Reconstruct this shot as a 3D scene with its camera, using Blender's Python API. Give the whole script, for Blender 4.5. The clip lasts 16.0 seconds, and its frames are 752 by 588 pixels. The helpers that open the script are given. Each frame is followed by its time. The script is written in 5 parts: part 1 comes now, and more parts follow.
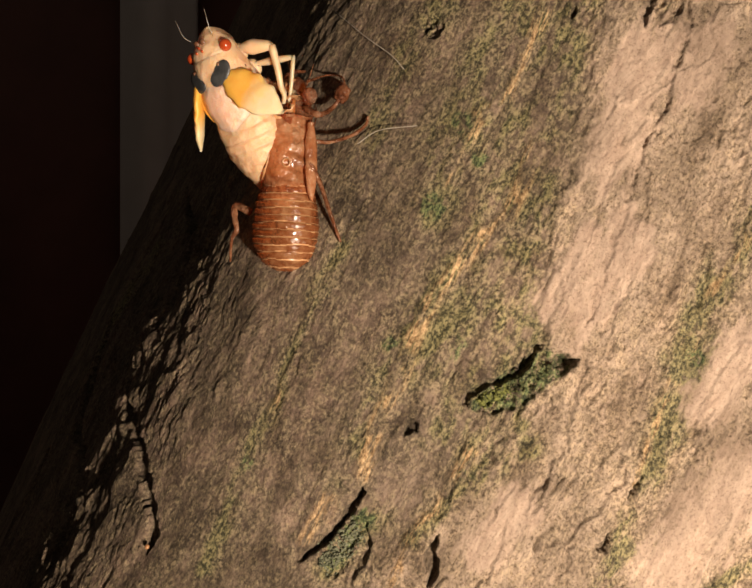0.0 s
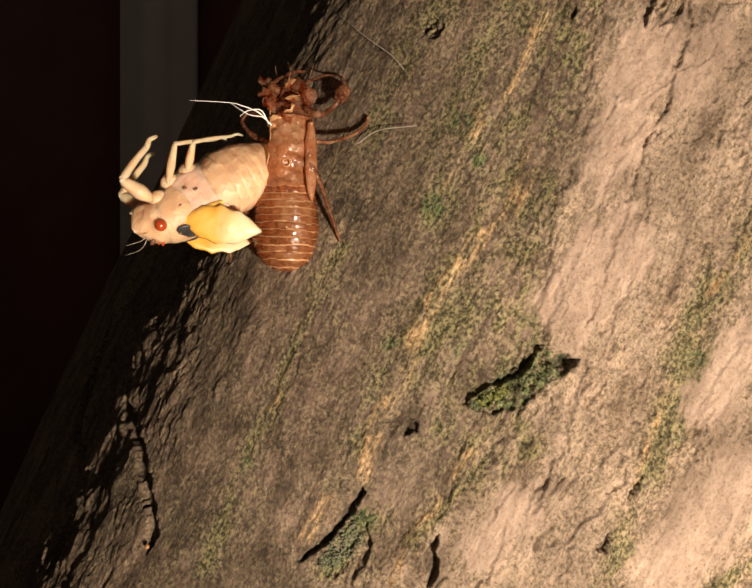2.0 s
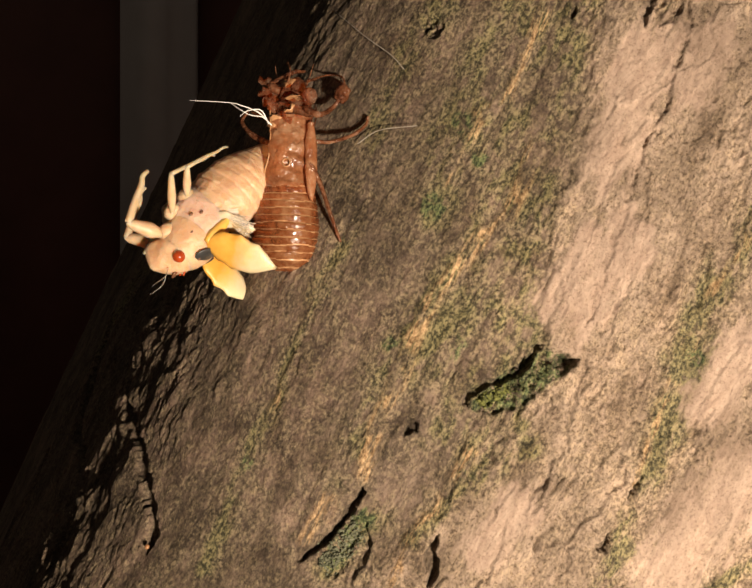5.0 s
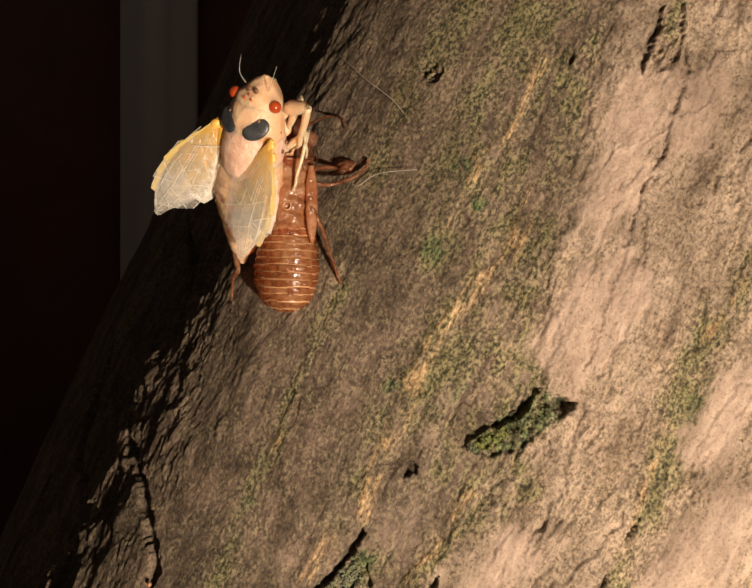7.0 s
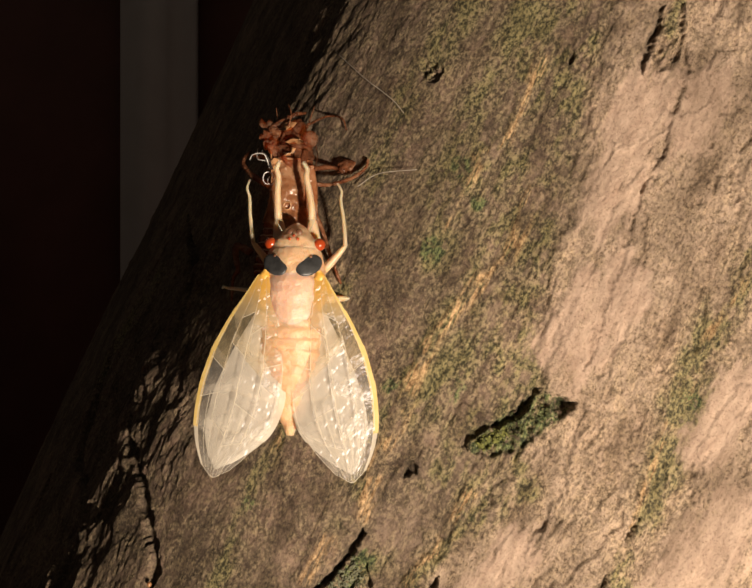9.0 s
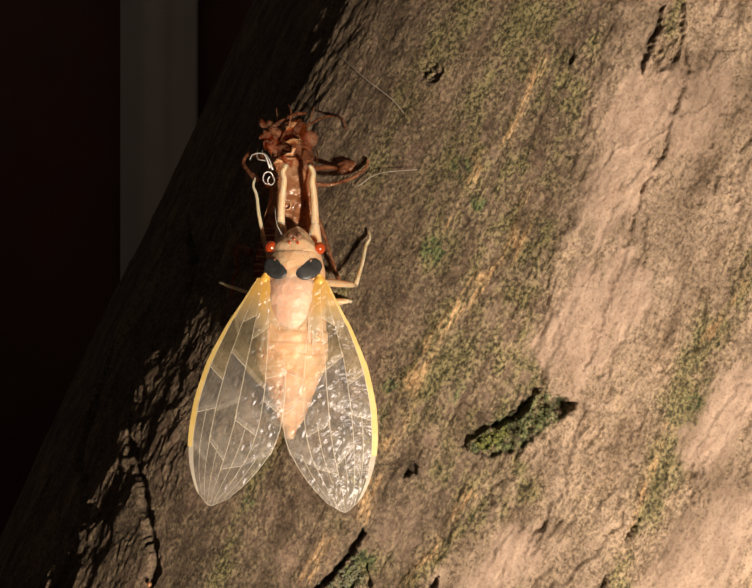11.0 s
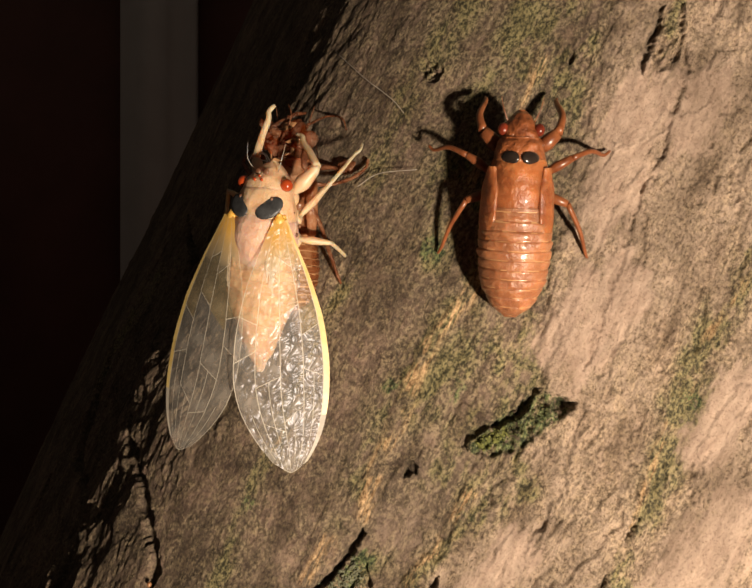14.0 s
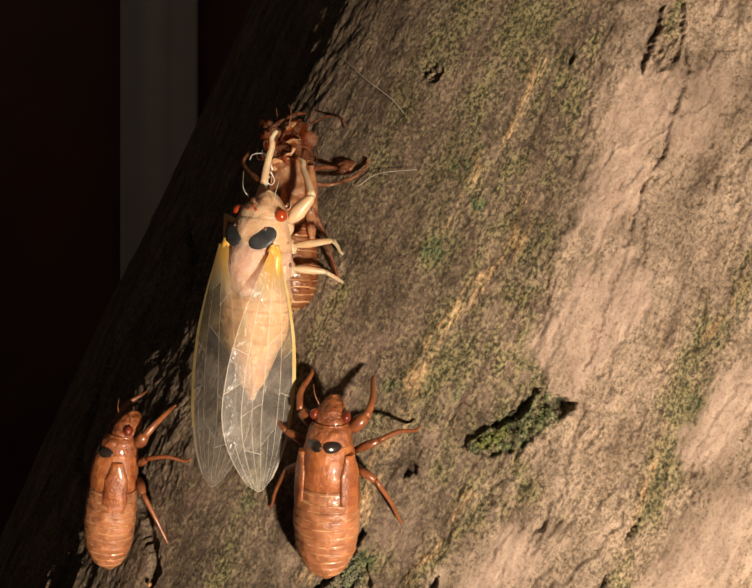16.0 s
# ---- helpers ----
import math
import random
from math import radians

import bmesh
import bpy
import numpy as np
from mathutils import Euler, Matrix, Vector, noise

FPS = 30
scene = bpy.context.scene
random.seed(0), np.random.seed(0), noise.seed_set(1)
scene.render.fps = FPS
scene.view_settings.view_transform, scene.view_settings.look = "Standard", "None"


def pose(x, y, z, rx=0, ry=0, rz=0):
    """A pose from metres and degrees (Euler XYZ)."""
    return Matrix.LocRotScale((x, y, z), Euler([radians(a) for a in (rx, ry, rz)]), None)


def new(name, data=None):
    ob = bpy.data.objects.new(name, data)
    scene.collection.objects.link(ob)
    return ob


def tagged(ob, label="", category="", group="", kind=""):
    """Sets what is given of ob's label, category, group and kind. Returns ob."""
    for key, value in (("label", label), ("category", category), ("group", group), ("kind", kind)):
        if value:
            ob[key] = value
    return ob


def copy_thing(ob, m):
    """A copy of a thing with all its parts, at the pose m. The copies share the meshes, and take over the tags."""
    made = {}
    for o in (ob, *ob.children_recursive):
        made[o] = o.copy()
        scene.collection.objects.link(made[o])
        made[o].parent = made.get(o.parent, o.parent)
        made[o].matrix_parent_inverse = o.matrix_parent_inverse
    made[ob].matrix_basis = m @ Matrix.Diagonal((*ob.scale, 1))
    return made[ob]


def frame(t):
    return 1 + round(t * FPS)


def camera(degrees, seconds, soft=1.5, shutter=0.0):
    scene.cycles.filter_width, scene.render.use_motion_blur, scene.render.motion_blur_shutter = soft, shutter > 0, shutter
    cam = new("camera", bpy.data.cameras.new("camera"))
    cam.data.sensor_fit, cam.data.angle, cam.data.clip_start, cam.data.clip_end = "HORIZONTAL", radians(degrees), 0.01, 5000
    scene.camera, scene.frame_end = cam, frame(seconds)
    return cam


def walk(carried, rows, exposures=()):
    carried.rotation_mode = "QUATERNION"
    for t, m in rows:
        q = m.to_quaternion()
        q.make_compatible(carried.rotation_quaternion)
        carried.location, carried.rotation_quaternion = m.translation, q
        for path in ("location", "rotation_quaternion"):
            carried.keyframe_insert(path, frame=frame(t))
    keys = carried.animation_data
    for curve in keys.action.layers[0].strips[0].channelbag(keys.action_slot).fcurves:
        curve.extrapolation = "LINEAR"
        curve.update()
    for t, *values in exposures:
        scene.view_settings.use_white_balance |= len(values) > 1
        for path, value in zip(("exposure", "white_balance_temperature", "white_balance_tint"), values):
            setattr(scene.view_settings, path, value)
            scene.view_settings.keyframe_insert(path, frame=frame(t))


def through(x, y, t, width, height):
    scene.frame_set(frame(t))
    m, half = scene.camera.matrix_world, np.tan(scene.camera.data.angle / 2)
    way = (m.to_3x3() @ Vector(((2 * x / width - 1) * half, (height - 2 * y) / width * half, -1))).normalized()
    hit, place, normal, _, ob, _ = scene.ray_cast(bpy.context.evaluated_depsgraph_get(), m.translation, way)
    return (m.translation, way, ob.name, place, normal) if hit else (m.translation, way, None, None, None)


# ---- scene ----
# A tree trunk at night, lit by one hand lamp; a cicada leaves its shell on the bark
# and lets its wings unfold, while brown nymphs climb past. Lengths below are in
# millimetres and are turned into metres by MM.
MM = 0.001
LEAN = radians(25)                       # the trunk leans to the right

cam = camera(50, 16.0, soft=1.7)
LOW, HIGH = pose(0, -0.111, 0, 90), pose(0, -0.1121, 0.0058, 90)
walk(cam, [(0, LOW), (3.4, LOW), (6.8, LOW), (6.9, HIGH), (11, HIGH), (16, HIGH)],
     exposures=[(0, -0.07), (6.8, -0.07), (6.9, -0.17), (16, -0.24)])

# ---- light ----
world = bpy.data.worlds.new("night")
scene.world = world
world.use_nodes = True
world.node_tree.nodes["Background"].inputs[0].default_value = (0.9, 0.75, 0.6, 1)
world.node_tree.nodes["Background"].inputs[1].default_value = 0.06


def hand_lamp(place, watts, colour, radius):
    data = bpy.data.lights.new("hand_lamp", "POINT")
    data.energy, data.color, data.shadow_soft_size = watts, colour, radius * MM
    ob = new("hand_lamp", data)
    ob.location = Vector(place) * MM
    return ob


hand_lamp((110, -236, -92), 7.7, (1.0, 0.83, 0.64), 10)


# ---- materials ----
class Mat:
    """A node material with a few short ways to wire it."""

    def __init__(self, name):
        self.m = bpy.data.materials.new(name)
        self.m.use_nodes = True
        self.t = self.m.node_tree
        self.bsdf = self.t.nodes["Principled BSDF"]
        self.out = self.t.nodes["Material Output"]

    def node(self, kind, **values):
        n = self.t.nodes.new(kind)
        for k, v in values.items():
            n.inputs[k.replace("_", " ")].default_value = v
        return n

    def link(self, a, b):
        self.t.links.new(a, b)

    def coords(self, scale=(1, 1, 1), turn=(0, 0, 0)):
        c, r, m = (self.t.nodes.new("ShaderNode" + k) for k in ("TexCoord", "Mapping", "Mapping"))
        r.inputs["Rotation"].default_value, m.inputs["Scale"].default_value = turn, scale
        self.link(c.outputs["Object"], r.inputs["Vector"])
        self.link(r.outputs["Vector"], m.inputs["Vector"])
        return m.outputs["Vector"]

    def noise(self, vec, scale, detail=6, rough=0.6, distortion=0.0):
        n = self.node("ShaderNodeTexNoise", Scale=scale, Detail=detail, Roughness=rough, Distortion=distortion)
        self.link(vec, n.inputs["Vector"])
        return n.outputs["Fac"]

    def ramp(self, fac, *stops):
        n = self.t.nodes.new("ShaderNodeValToRGB")
        e = n.color_ramp.elements
        while len(e) < len(stops):
            e.new(0.5)
        for el, (p, c) in zip(e, stops):
            el.position = p
            el.color = (*c, 1) if len(c) == 3 else (c[0], c[0], c[0], 1)
        self.link(fac, n.inputs[0])
        return n.outputs[0]

    def mix(self, fac, a, b, blend="MIX"):
        n = self.t.nodes.new("ShaderNodeMix")
        n.data_type, n.blend_type = "RGBA", blend
        for sock, v in ((n.inputs[0], fac), (n.inputs[6], a), (n.inputs[7], b)):
            if isinstance(v, bpy.types.NodeSocket):
                self.link(v, sock)
            elif isinstance(v, tuple):
                sock.default_value = (*v, 1)
            else:
                sock.default_value = v
        return n.outputs[2]

    def math(self, op, a, b=0.0):
        n = self.t.nodes.new("ShaderNodeMath")
        n.operation = op
        for sock, v in ((n.inputs[0], a), (n.inputs[1], b)):
            if isinstance(v, bpy.types.NodeSocket):
                self.link(v, sock)
            else:
                sock.default_value = v
        return n.outputs[0]

    def attr(self, name):
        n = self.t.nodes.new("ShaderNodeAttribute")
        n.attribute_name = name
        return n.outputs["Fac"]

    def bump(self, height, strength, distance):
        n = self.node("ShaderNodeBump", Strength=strength, Distance=distance)
        self.link(height, n.inputs["Height"])
        self.link(n.outputs[0], self.bsdf.inputs["Normal"])

    def set(self, **values):
        for k, v in values.items():
            self.bsdf.inputs[k.replace("_", " ")].default_value = v
        return self


def bark_material():
    a = Mat("bark")
    turn = (0, -LEAN, 0)
    plain = a.coords()
    fine = a.noise(a.coords((1, 1, 0.7), turn), 2300, 6, 0.7)
    mid = a.noise(a.coords((1, 1, 0.6), turn), 320, 9, 0.66, 0.5)
    fibre = a.noise(a.coords((1, 1, 0.12), turn), 2000, 5, 0.65, 0.3)
    strand = a.noise(a.coords((1, 1, 0.5), turn), 520, 9, 0.7, 0.8)
    crust = a.noise(a.coords((1, 1, 0.75), turn), 800, 11, 0.76, 0.35)
    speck = a.noise(plain, 2600, 4, 0.7)
    blotch = a.noise(a.coords((1, 1, 0.55), turn), 95, 6, 0.62, 0.8)
    moss, pink, pale = a.attr("moss"), a.attr("pink"), a.attr("pale")
    soft = a.ramp(mid, (0.38, (0,)), (0.63, (1,)))
    warm = a.ramp(blotch, (0.42, (0,)), (0.6, (1,)))
    # dark bark's own tone, lowered further to stand in for lamp fall-off leftwards
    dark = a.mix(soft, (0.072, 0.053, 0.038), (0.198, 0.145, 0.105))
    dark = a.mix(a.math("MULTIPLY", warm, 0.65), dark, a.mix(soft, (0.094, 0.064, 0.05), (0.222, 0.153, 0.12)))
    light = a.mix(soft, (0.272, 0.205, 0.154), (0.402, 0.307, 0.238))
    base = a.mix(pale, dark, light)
    skin = a.mix(a.ramp(strand, (0.38, (0,)), (0.62, (1,))), (0.36, 0.257, 0.2), (0.462, 0.347, 0.273))
    base = a.mix(a.math("MULTIPLY", pink, a.math("ADD", 0.35, a.math("MULTIPLY", pale, 0.55))), base, skin)
    # long darker and lighter strands of the grain
    grain = a.ramp(strand, (0.36, (0.72, 0.7, 0.67)), (0.5, (0.96, 0.96, 0.96)), (0.64, (1.12, 1.1, 1.08)))
    base = a.mix(a.math("SUBTRACT", 0.6, a.math("MULTIPLY", pale, 0.3)), base, grain, "MULTIPLY")
    # thin crust of algae, broken into small islands
    cover = a.math("SUBTRACT", a.math("ADD", crust, a.math("MULTIPLY", moss, 0.26)), a.math("MULTIPLY", pink, 0.12))
    cover = a.math("SUBTRACT", a.math("ADD", cover, a.math("MULTIPLY", fine, 0.34)), 0.16)
    crusted = a.ramp(cover, (0.45, (0,)), (0.63, (1,)))
    crumb = a.ramp(fine, (0.43, (0,)), (0.58, (1,)))
    olive = a.mix(pale, a.mix(crumb, (0.072, 0.057, 0.035), (0.235, 0.186, 0.118)), a.mix(crumb, (0.12, 0.088, 0.054), (0.345, 0.265, 0.182)))
    green = a.mix(crumb, (0.04, 0.042, 0.018), (0.235, 0.205, 0.1))
    thin = a.math("SUBTRACT", 0.9, a.math("MULTIPLY", a.math("MULTIPLY", pale, 0.25), a.math("SUBTRACT", 1.0, moss)))
    base = a.mix(a.math("MULTIPLY", crusted, thin), base, a.mix(a.ramp(moss, (0.35, (0,)), (0.95, (1,))), olive, green))
    base = a.mix(a.math("MULTIPLY", a.attr("streak"), a.ramp(fibre, (0.44, (0,)), (0.54, (1,)))),
                 base, a.mix(a.ramp(fine, (0.38, (0,)), (0.62, (1,))), (0.30, 0.18, 0.085), (0.56, 0.39, 0.225)))
    teal = a.mix(crumb, (0.028, 0.042, 0.02), (0.15, 0.175, 0.075))
    base = a.mix(a.math("MULTIPLY", a.attr("lichen"), a.ramp(crust, (0.45, (0,)), (0.53, (1,)))), base, teal)
    grit = a.ramp(fine, (0.36, (0.46, 0.43, 0.39)), (0.46, (0.9, 0.89, 0.88)), (0.53, (1.06, 1.06, 1.05)), (0.62, (1.25, 1.23, 1.2)))
    base = a.mix(a.math("SUBTRACT", 0.85, a.math("MULTIPLY", pink, 0.6)), base, grit, "MULTIPLY")
    pits = a.ramp(speck, (0.37, (0.36, 0.31, 0.25)), (0.46, (1, 1, 1)))
    base = a.mix(a.math("SUBTRACT", a.math("ADD", 0.45, a.math("MULTIPLY", pale, 0.4)), a.math("MULTIPLY", pink, 0.35)), base, pits, "MULTIPLY")
    # deep cracks get some of their shade in the colour, besides the relief
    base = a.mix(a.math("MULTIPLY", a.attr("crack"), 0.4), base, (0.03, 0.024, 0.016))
    stain = a.ramp(blotch, (0.34, (0.6, 0.575, 0.54)), (0.5, (0.98, 0.97, 0.96)), (0.66, (1.2, 1.17, 1.14)))
    base = a.mix(0.85, base, stain, "MULTIPLY")
    # darker gaps between small plates: crevice shade put into the colour
    gaps = a.noise(a.coords((1, 1, 0.45), turn), 210, 10, 0.72, 0.6)
    gap_shade = a.ramp(gaps, (0.36, (0.42, 0.39, 0.35)), (0.45, (0.85, 0.83, 0.81)), (0.52, (1.03, 1.03, 1.03)), (0.64, (1.22, 1.2, 1.18)))
    base = a.mix(a.math("SUBTRACT", 0.85, a.math("MULTIPLY", pink, 0.55)), base, gap_shade, "MULTIPLY")
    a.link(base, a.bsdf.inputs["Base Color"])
    a.set(Roughness=0.84, Specular_IOR_Level=0.3)
    height = a.math("ADD", a.math("MULTIPLY", fine, 0.6), a.math("MULTIPLY", crust, 0.8))
    height = a.math("ADD", height, a.math("ADD", a.math("MULTIPLY", strand, 0.2), a.math("MULTIPLY", gaps, 0.9)))
    a.bump(a.math("ADD", height, a.math("MULTIPLY", speck, 0.2)), 0.62, 0.0009)
    return a.m


def chitin(name, low, high, rough, sss=0.0, coat=0.0, alpha=1.0, scale=700, spec=0.5, bump=0.15, tip=None, fold=0.0):
    a = Mat(name)
    p = a.coords()
    n = a.noise(p, scale, 5, 0.6)
    big = a.noise(p, scale * 0.25, 3, 0.5)
    tone = a.mix(a.ramp(a.math("ADD", a.math("MULTIPLY", n, 0.5), a.math("MULTIPLY", big, 0.5)), (0.35, (0,)), (0.65, (1,))), low, high)
    if tip:
        # paler towards the free end
        c, xyz = a.t.nodes.new("ShaderNodeTexCoord"), a.t.nodes.new("ShaderNodeSeparateXYZ")
        a.link(c.outputs["Object"], xyz.inputs[0])
        along = a.math("ADD", a.math("MULTIPLY", xyz.outputs[1], 120.0), a.math("MULTIPLY", n, 0.5))
        tone = a.mix(a.ramp(along, (-0.12, (1,)), (0.35, (0,))), tone, tip)
    a.link(tone, a.bsdf.inputs["Base Color"])
    a.set(Roughness=rough, Specular_IOR_Level=spec, Subsurface_Weight=sss, Subsurface_Scale=0.003,
          Coat_Weight=coat, Coat_Roughness=0.15, Alpha=alpha)
    a.bsdf.inputs["Subsurface Radius"].default_value = (1.0, 0.6, 0.35)
    a.bump(a.math("ADD", n, a.math("MULTIPLY", big, fold)), bump, 0.0002 if bump < 0.8 else 0.0007)
    return a.m


def membrane_material(name, thin, thick, crease, sheen, colour=(0.77, 0.69, 0.575, 1), root=None):
    a = Mat(name)
    p = a.coords((0.75, 0.8, 1))
    crinkle = a.noise(p, 640, 2, 0.5, 0.9)
    cloud = a.noise(p, 170, 3, 0.5)
    matt, through, clear, gloss = (a.t.nodes.new("ShaderNodeBsdf" + k) for k in ("Diffuse", "Translucent", "Transparent", "Glossy"))
    matt.inputs["Color"].default_value = through.inputs["Color"].default_value = colour
    gloss.inputs["Roughness"].default_value = 0.36
    gloss.inputs["Color"].default_value = (0.86, 0.88, 1.0, 1)
    cover = a.ramp(a.math("ADD", a.math("MULTIPLY", crinkle, 0.5), a.math("MULTIPLY", cloud, 0.5)), (0.36, (thin,)), (0.64, (thick,)))
    if root:
        # yellow and dense at the root end of the cell, thinning out along it
        c, xyz = a.t.nodes.new("ShaderNodeTexCoord"), a.t.nodes.new("ShaderNodeSeparateXYZ")
        a.link(c.outputs["Object"], xyz.inputs[0])
        near = a.ramp(a.math("ADD", 0.5, a.math("MULTIPLY", xyz.outputs[1], 150.0)), (0.05, (0,)), (0.8, (1,)))
        tint = a.mix(near, colour[:3], root)
        a.link(tint, matt.inputs["Color"])
        a.link(tint, through.inputs["Color"])
        cover = a.math("ADD", a.math("MULTIPLY", cover, 0.8), a.math("MULTIPLY", near, 0.85))
    bump = a.node("ShaderNodeBump", Strength=crease, Distance=0.0022)
    a.link(crinkle, bump.inputs["Height"])
    a.link(bump.outputs[0], gloss.inputs["Normal"])
    body, film, shine = (a.t.nodes.new("ShaderNodeMixShader") for _ in range(3))
    body.inputs[0].default_value = 0.4
    a.link(matt.outputs[0], body.inputs[1])
    a.link(through.outputs[0], body.inputs[2])
    a.link(cover, film.inputs[0])
    a.link(clear.outputs[0], film.inputs[1])
    a.link(body.outputs[0], film.inputs[2])
    shine.inputs[0].default_value = sheen
    a.link(film.outputs[0], shine.inputs[1])
    a.link(gloss.outputs[0], shine.inputs[2])
    a.link(shine.outputs[0], a.out.inputs["Surface"])
    a.t.nodes.remove(a.bsdf)
    return a.m


def shell_material(name, low, mid, high, scale=520, wrinkled=0.8, clearness=0.22):
    """Thin dry amber skin: glossy, wrinkled, and light comes through it."""
    a = Mat(name)
    p = a.coords()
    big, small, wrinkle = a.noise(p, scale * 0.35, 4, 0.6, 0.5), a.noise(p, scale * 1.6, 5, 0.7), a.noise(p, scale * 1.5, 2, 0.5, 1.0)
    tone = a.math("ADD", a.math("MULTIPLY", big, 0.6), a.math("MULTIPLY", small, 0.4))
    colour = a.ramp(tone, (0.34, low), (0.5, mid), (0.66, high))
    a.link(colour, a.bsdf.inputs["Base Color"])
    a.set(Roughness=0.2, Specular_IOR_Level=0.6, Coat_Weight=0.6, Coat_Roughness=0.1)
    a.bump(wrinkle, wrinkled, 0.0009)
    through, clear = a.t.nodes.new("ShaderNodeBsdfTranslucent"), a.t.nodes.new("ShaderNodeBsdfTransparent")
    a.link(colour, through.inputs["Color"])
    clear.inputs["Color"].default_value = (0.9, 0.55, 0.3, 1)
    skin, thin = a.t.nodes.new("ShaderNodeMixShader"), a.t.nodes.new("ShaderNodeMixShader")
    skin.inputs[0].default_value, thin.inputs[0].default_value = 0.4, clearness
    a.link(a.bsdf.outputs[0], skin.inputs[1])
    a.link(through.outputs[0], skin.inputs[2])
    a.link(skin.outputs[0], thin.inputs[1])
    a.link(clear.outputs[0], thin.inputs[2])
    a.link(thin.outputs[0], a.out.inputs["Surface"])
    return a.m


BARK = bark_material()
CREAM = chitin("cream_body", (0.60, 0.338, 0.185), (0.71, 0.468, 0.292), 0.45, sss=0.6, scale=420, bump=0.82, fold=2.0)
PINK = chitin("pink_thorax", (0.61, 0.36, 0.25), (0.72, 0.49, 0.37), 0.45, sss=0.6, scale=420, bump=0.82, fold=1.2)
PALE_LEG = chitin("pale_leg", (0.53, 0.335, 0.20), (0.65, 0.455, 0.30), 0.4, sss=0.8)
BLACK = chitin("black_patch", (0.012, 0.012, 0.013), (0.055, 0.055, 0.056), 0.42, scale=900, bump=0.5)
RED = chitin("red_eye", (0.22, 0.024, 0.006), (0.42, 0.06, 0.012), 0.2, coat=0.5)
BROWN_SPOT = chitin("brown_spot", (0.08, 0.03, 0.015), (0.18, 0.08, 0.04), 0.4)
YELLOW = chitin("yellow_wing_root", (0.68, 0.33, 0.045), (0.74, 0.46, 0.12), 0.4, sss=0.2)
BUD = chitin("soft_wing_bud", (0.66, 0.29, 0.035), (0.74, 0.43, 0.09), 0.42, sss=0.25, scale=420, bump=0.5, tip=(0.70, 0.55, 0.34))
LEMON = chitin("yellow_wing_edge", (0.58, 0.40, 0.11), (0.66, 0.49, 0.20), 0.4, sss=0.1)
MEMBRANE = membrane_material("wing_membrane", 0.115, 0.31, 0.42, 0.04, (0.78, 0.72, 0.63, 1))
TINTED = membrane_material("yellow_wing_base", 0.2, 0.4, 0.6, 0.05, (0.72, 0.60, 0.40, 1), (0.72, 0.43, 0.09))
VEIN = membrane_material("wing_vein", 0.72, 0.92, 0.3, 0.014, (0.78, 0.71, 0.59, 1))
TINGED = membrane_material("amber_wing_part", 0.14, 0.34, 0.42, 0.026, (0.76, 0.62, 0.38, 1))
MILK_ROOT = chitin("cream_wing_root", (0.58, 0.44, 0.28), (0.65, 0.53, 0.37), 0.4, sss=0.2)
MILK = membrane_material("milky_wing", 0.68, 0.92, 0.35, 0.008, (0.86, 0.79, 0.68, 1))
SHELL = shell_material("empty_shell", (0.11, 0.03, 0.011), (0.37, 0.122, 0.045), (0.64, 0.32, 0.15), 620, 0.4, 0.4)
SHELL_FRONT = shell_material("shell_front", (0.2, 0.06, 0.022), (0.5, 0.21, 0.092), (0.74, 0.45, 0.26), 640, 0.5, 0.32)
SHELL_HEAD = shell_material("shell_head", (0.22, 0.07, 0.03), (0.53, 0.24, 0.13), (0.74, 0.50, 0.34), 900, 0.9, 0.7)
SHELL_DARK = shell_material("shell_leg", (0.09, 0.027, 0.012), (0.27, 0.10, 0.045), (0.50, 0.27, 0.15), 1100)
SHELL_RIM = chitin("shell_rim", (0.27, 0.12, 0.05), (0.50, 0.27, 0.13), 0.3, scale=900)
NYMPH = chitin("nymph_body", (0.17, 0.043, 0.014), (0.48, 0.165, 0.052), 0.4, sss=0.45, coat=0.15, scale=420, bump=0.82)
NYMPH_HIND = chitin("nymph_abdomen", (0.19, 0.065, 0.027), (0.47, 0.195, 0.088), 0.4, sss=0.45, coat=0.2, scale=460, bump=0.82)
NYMPH_RIM = chitin("nymph_ring_edge", (0.38, 0.17, 0.07), (0.62, 0.35, 0.17), 0.3, coat=0.4)
NYMPH_PATCH = chitin("nymph_black_patch", (0.008, 0.006, 0.006), (0.03, 0.02, 0.015), 0.2, coat=0.6)
NYMPH_HEAD = chitin("nymph_head", (0.12, 0.03, 0.01), (0.40, 0.125, 0.04), 0.3, coat=0.4, scale=700, bump=1.0)
NYMPH_EYE = chitin("nymph_eye", (0.10, 0.015, 0.008), (0.25, 0.04, 0.015), 0.2, coat=0.4)
NYMPH_LEG = chitin("nymph_leg", (0.13, 0.035, 0.012), (0.30, 0.10, 0.035), 0.35, coat=0.3)
THREAD = chitin("white_thread", (0.75, 0.72, 0.68), (0.85, 0.82, 0.78), 0.5)
WEB = chitin("web_thread", (0.28, 0.24, 0.2), (0.4, 0.36, 0.3), 0.6)
MOSS_GREEN = chitin("moss_green", (0.035, 0.045, 0.012), (0.21, 0.21, 0.062), 0.8, scale=1500, spec=0.2)
MOSS_DARK = chitin("moss_dark", (0.022, 0.026, 0.01), (0.11, 0.11, 0.045), 0.8, scale=1500, spec=0.2)
MOSS_GREY = chitin("moss_grey", (0.04, 0.045, 0.028), (0.2, 0.2, 0.13), 0.8, scale=1500, spec=0.2)
POST = chitin("grey_post", (0.54, 0.51, 0.48), (0.62, 0.59, 0.56), 0.7, scale=12)
BOARD = chitin("dark_board", (0.11, 0.045, 0.032), (0.16, 0.066, 0.048), 0.7, scale=10)


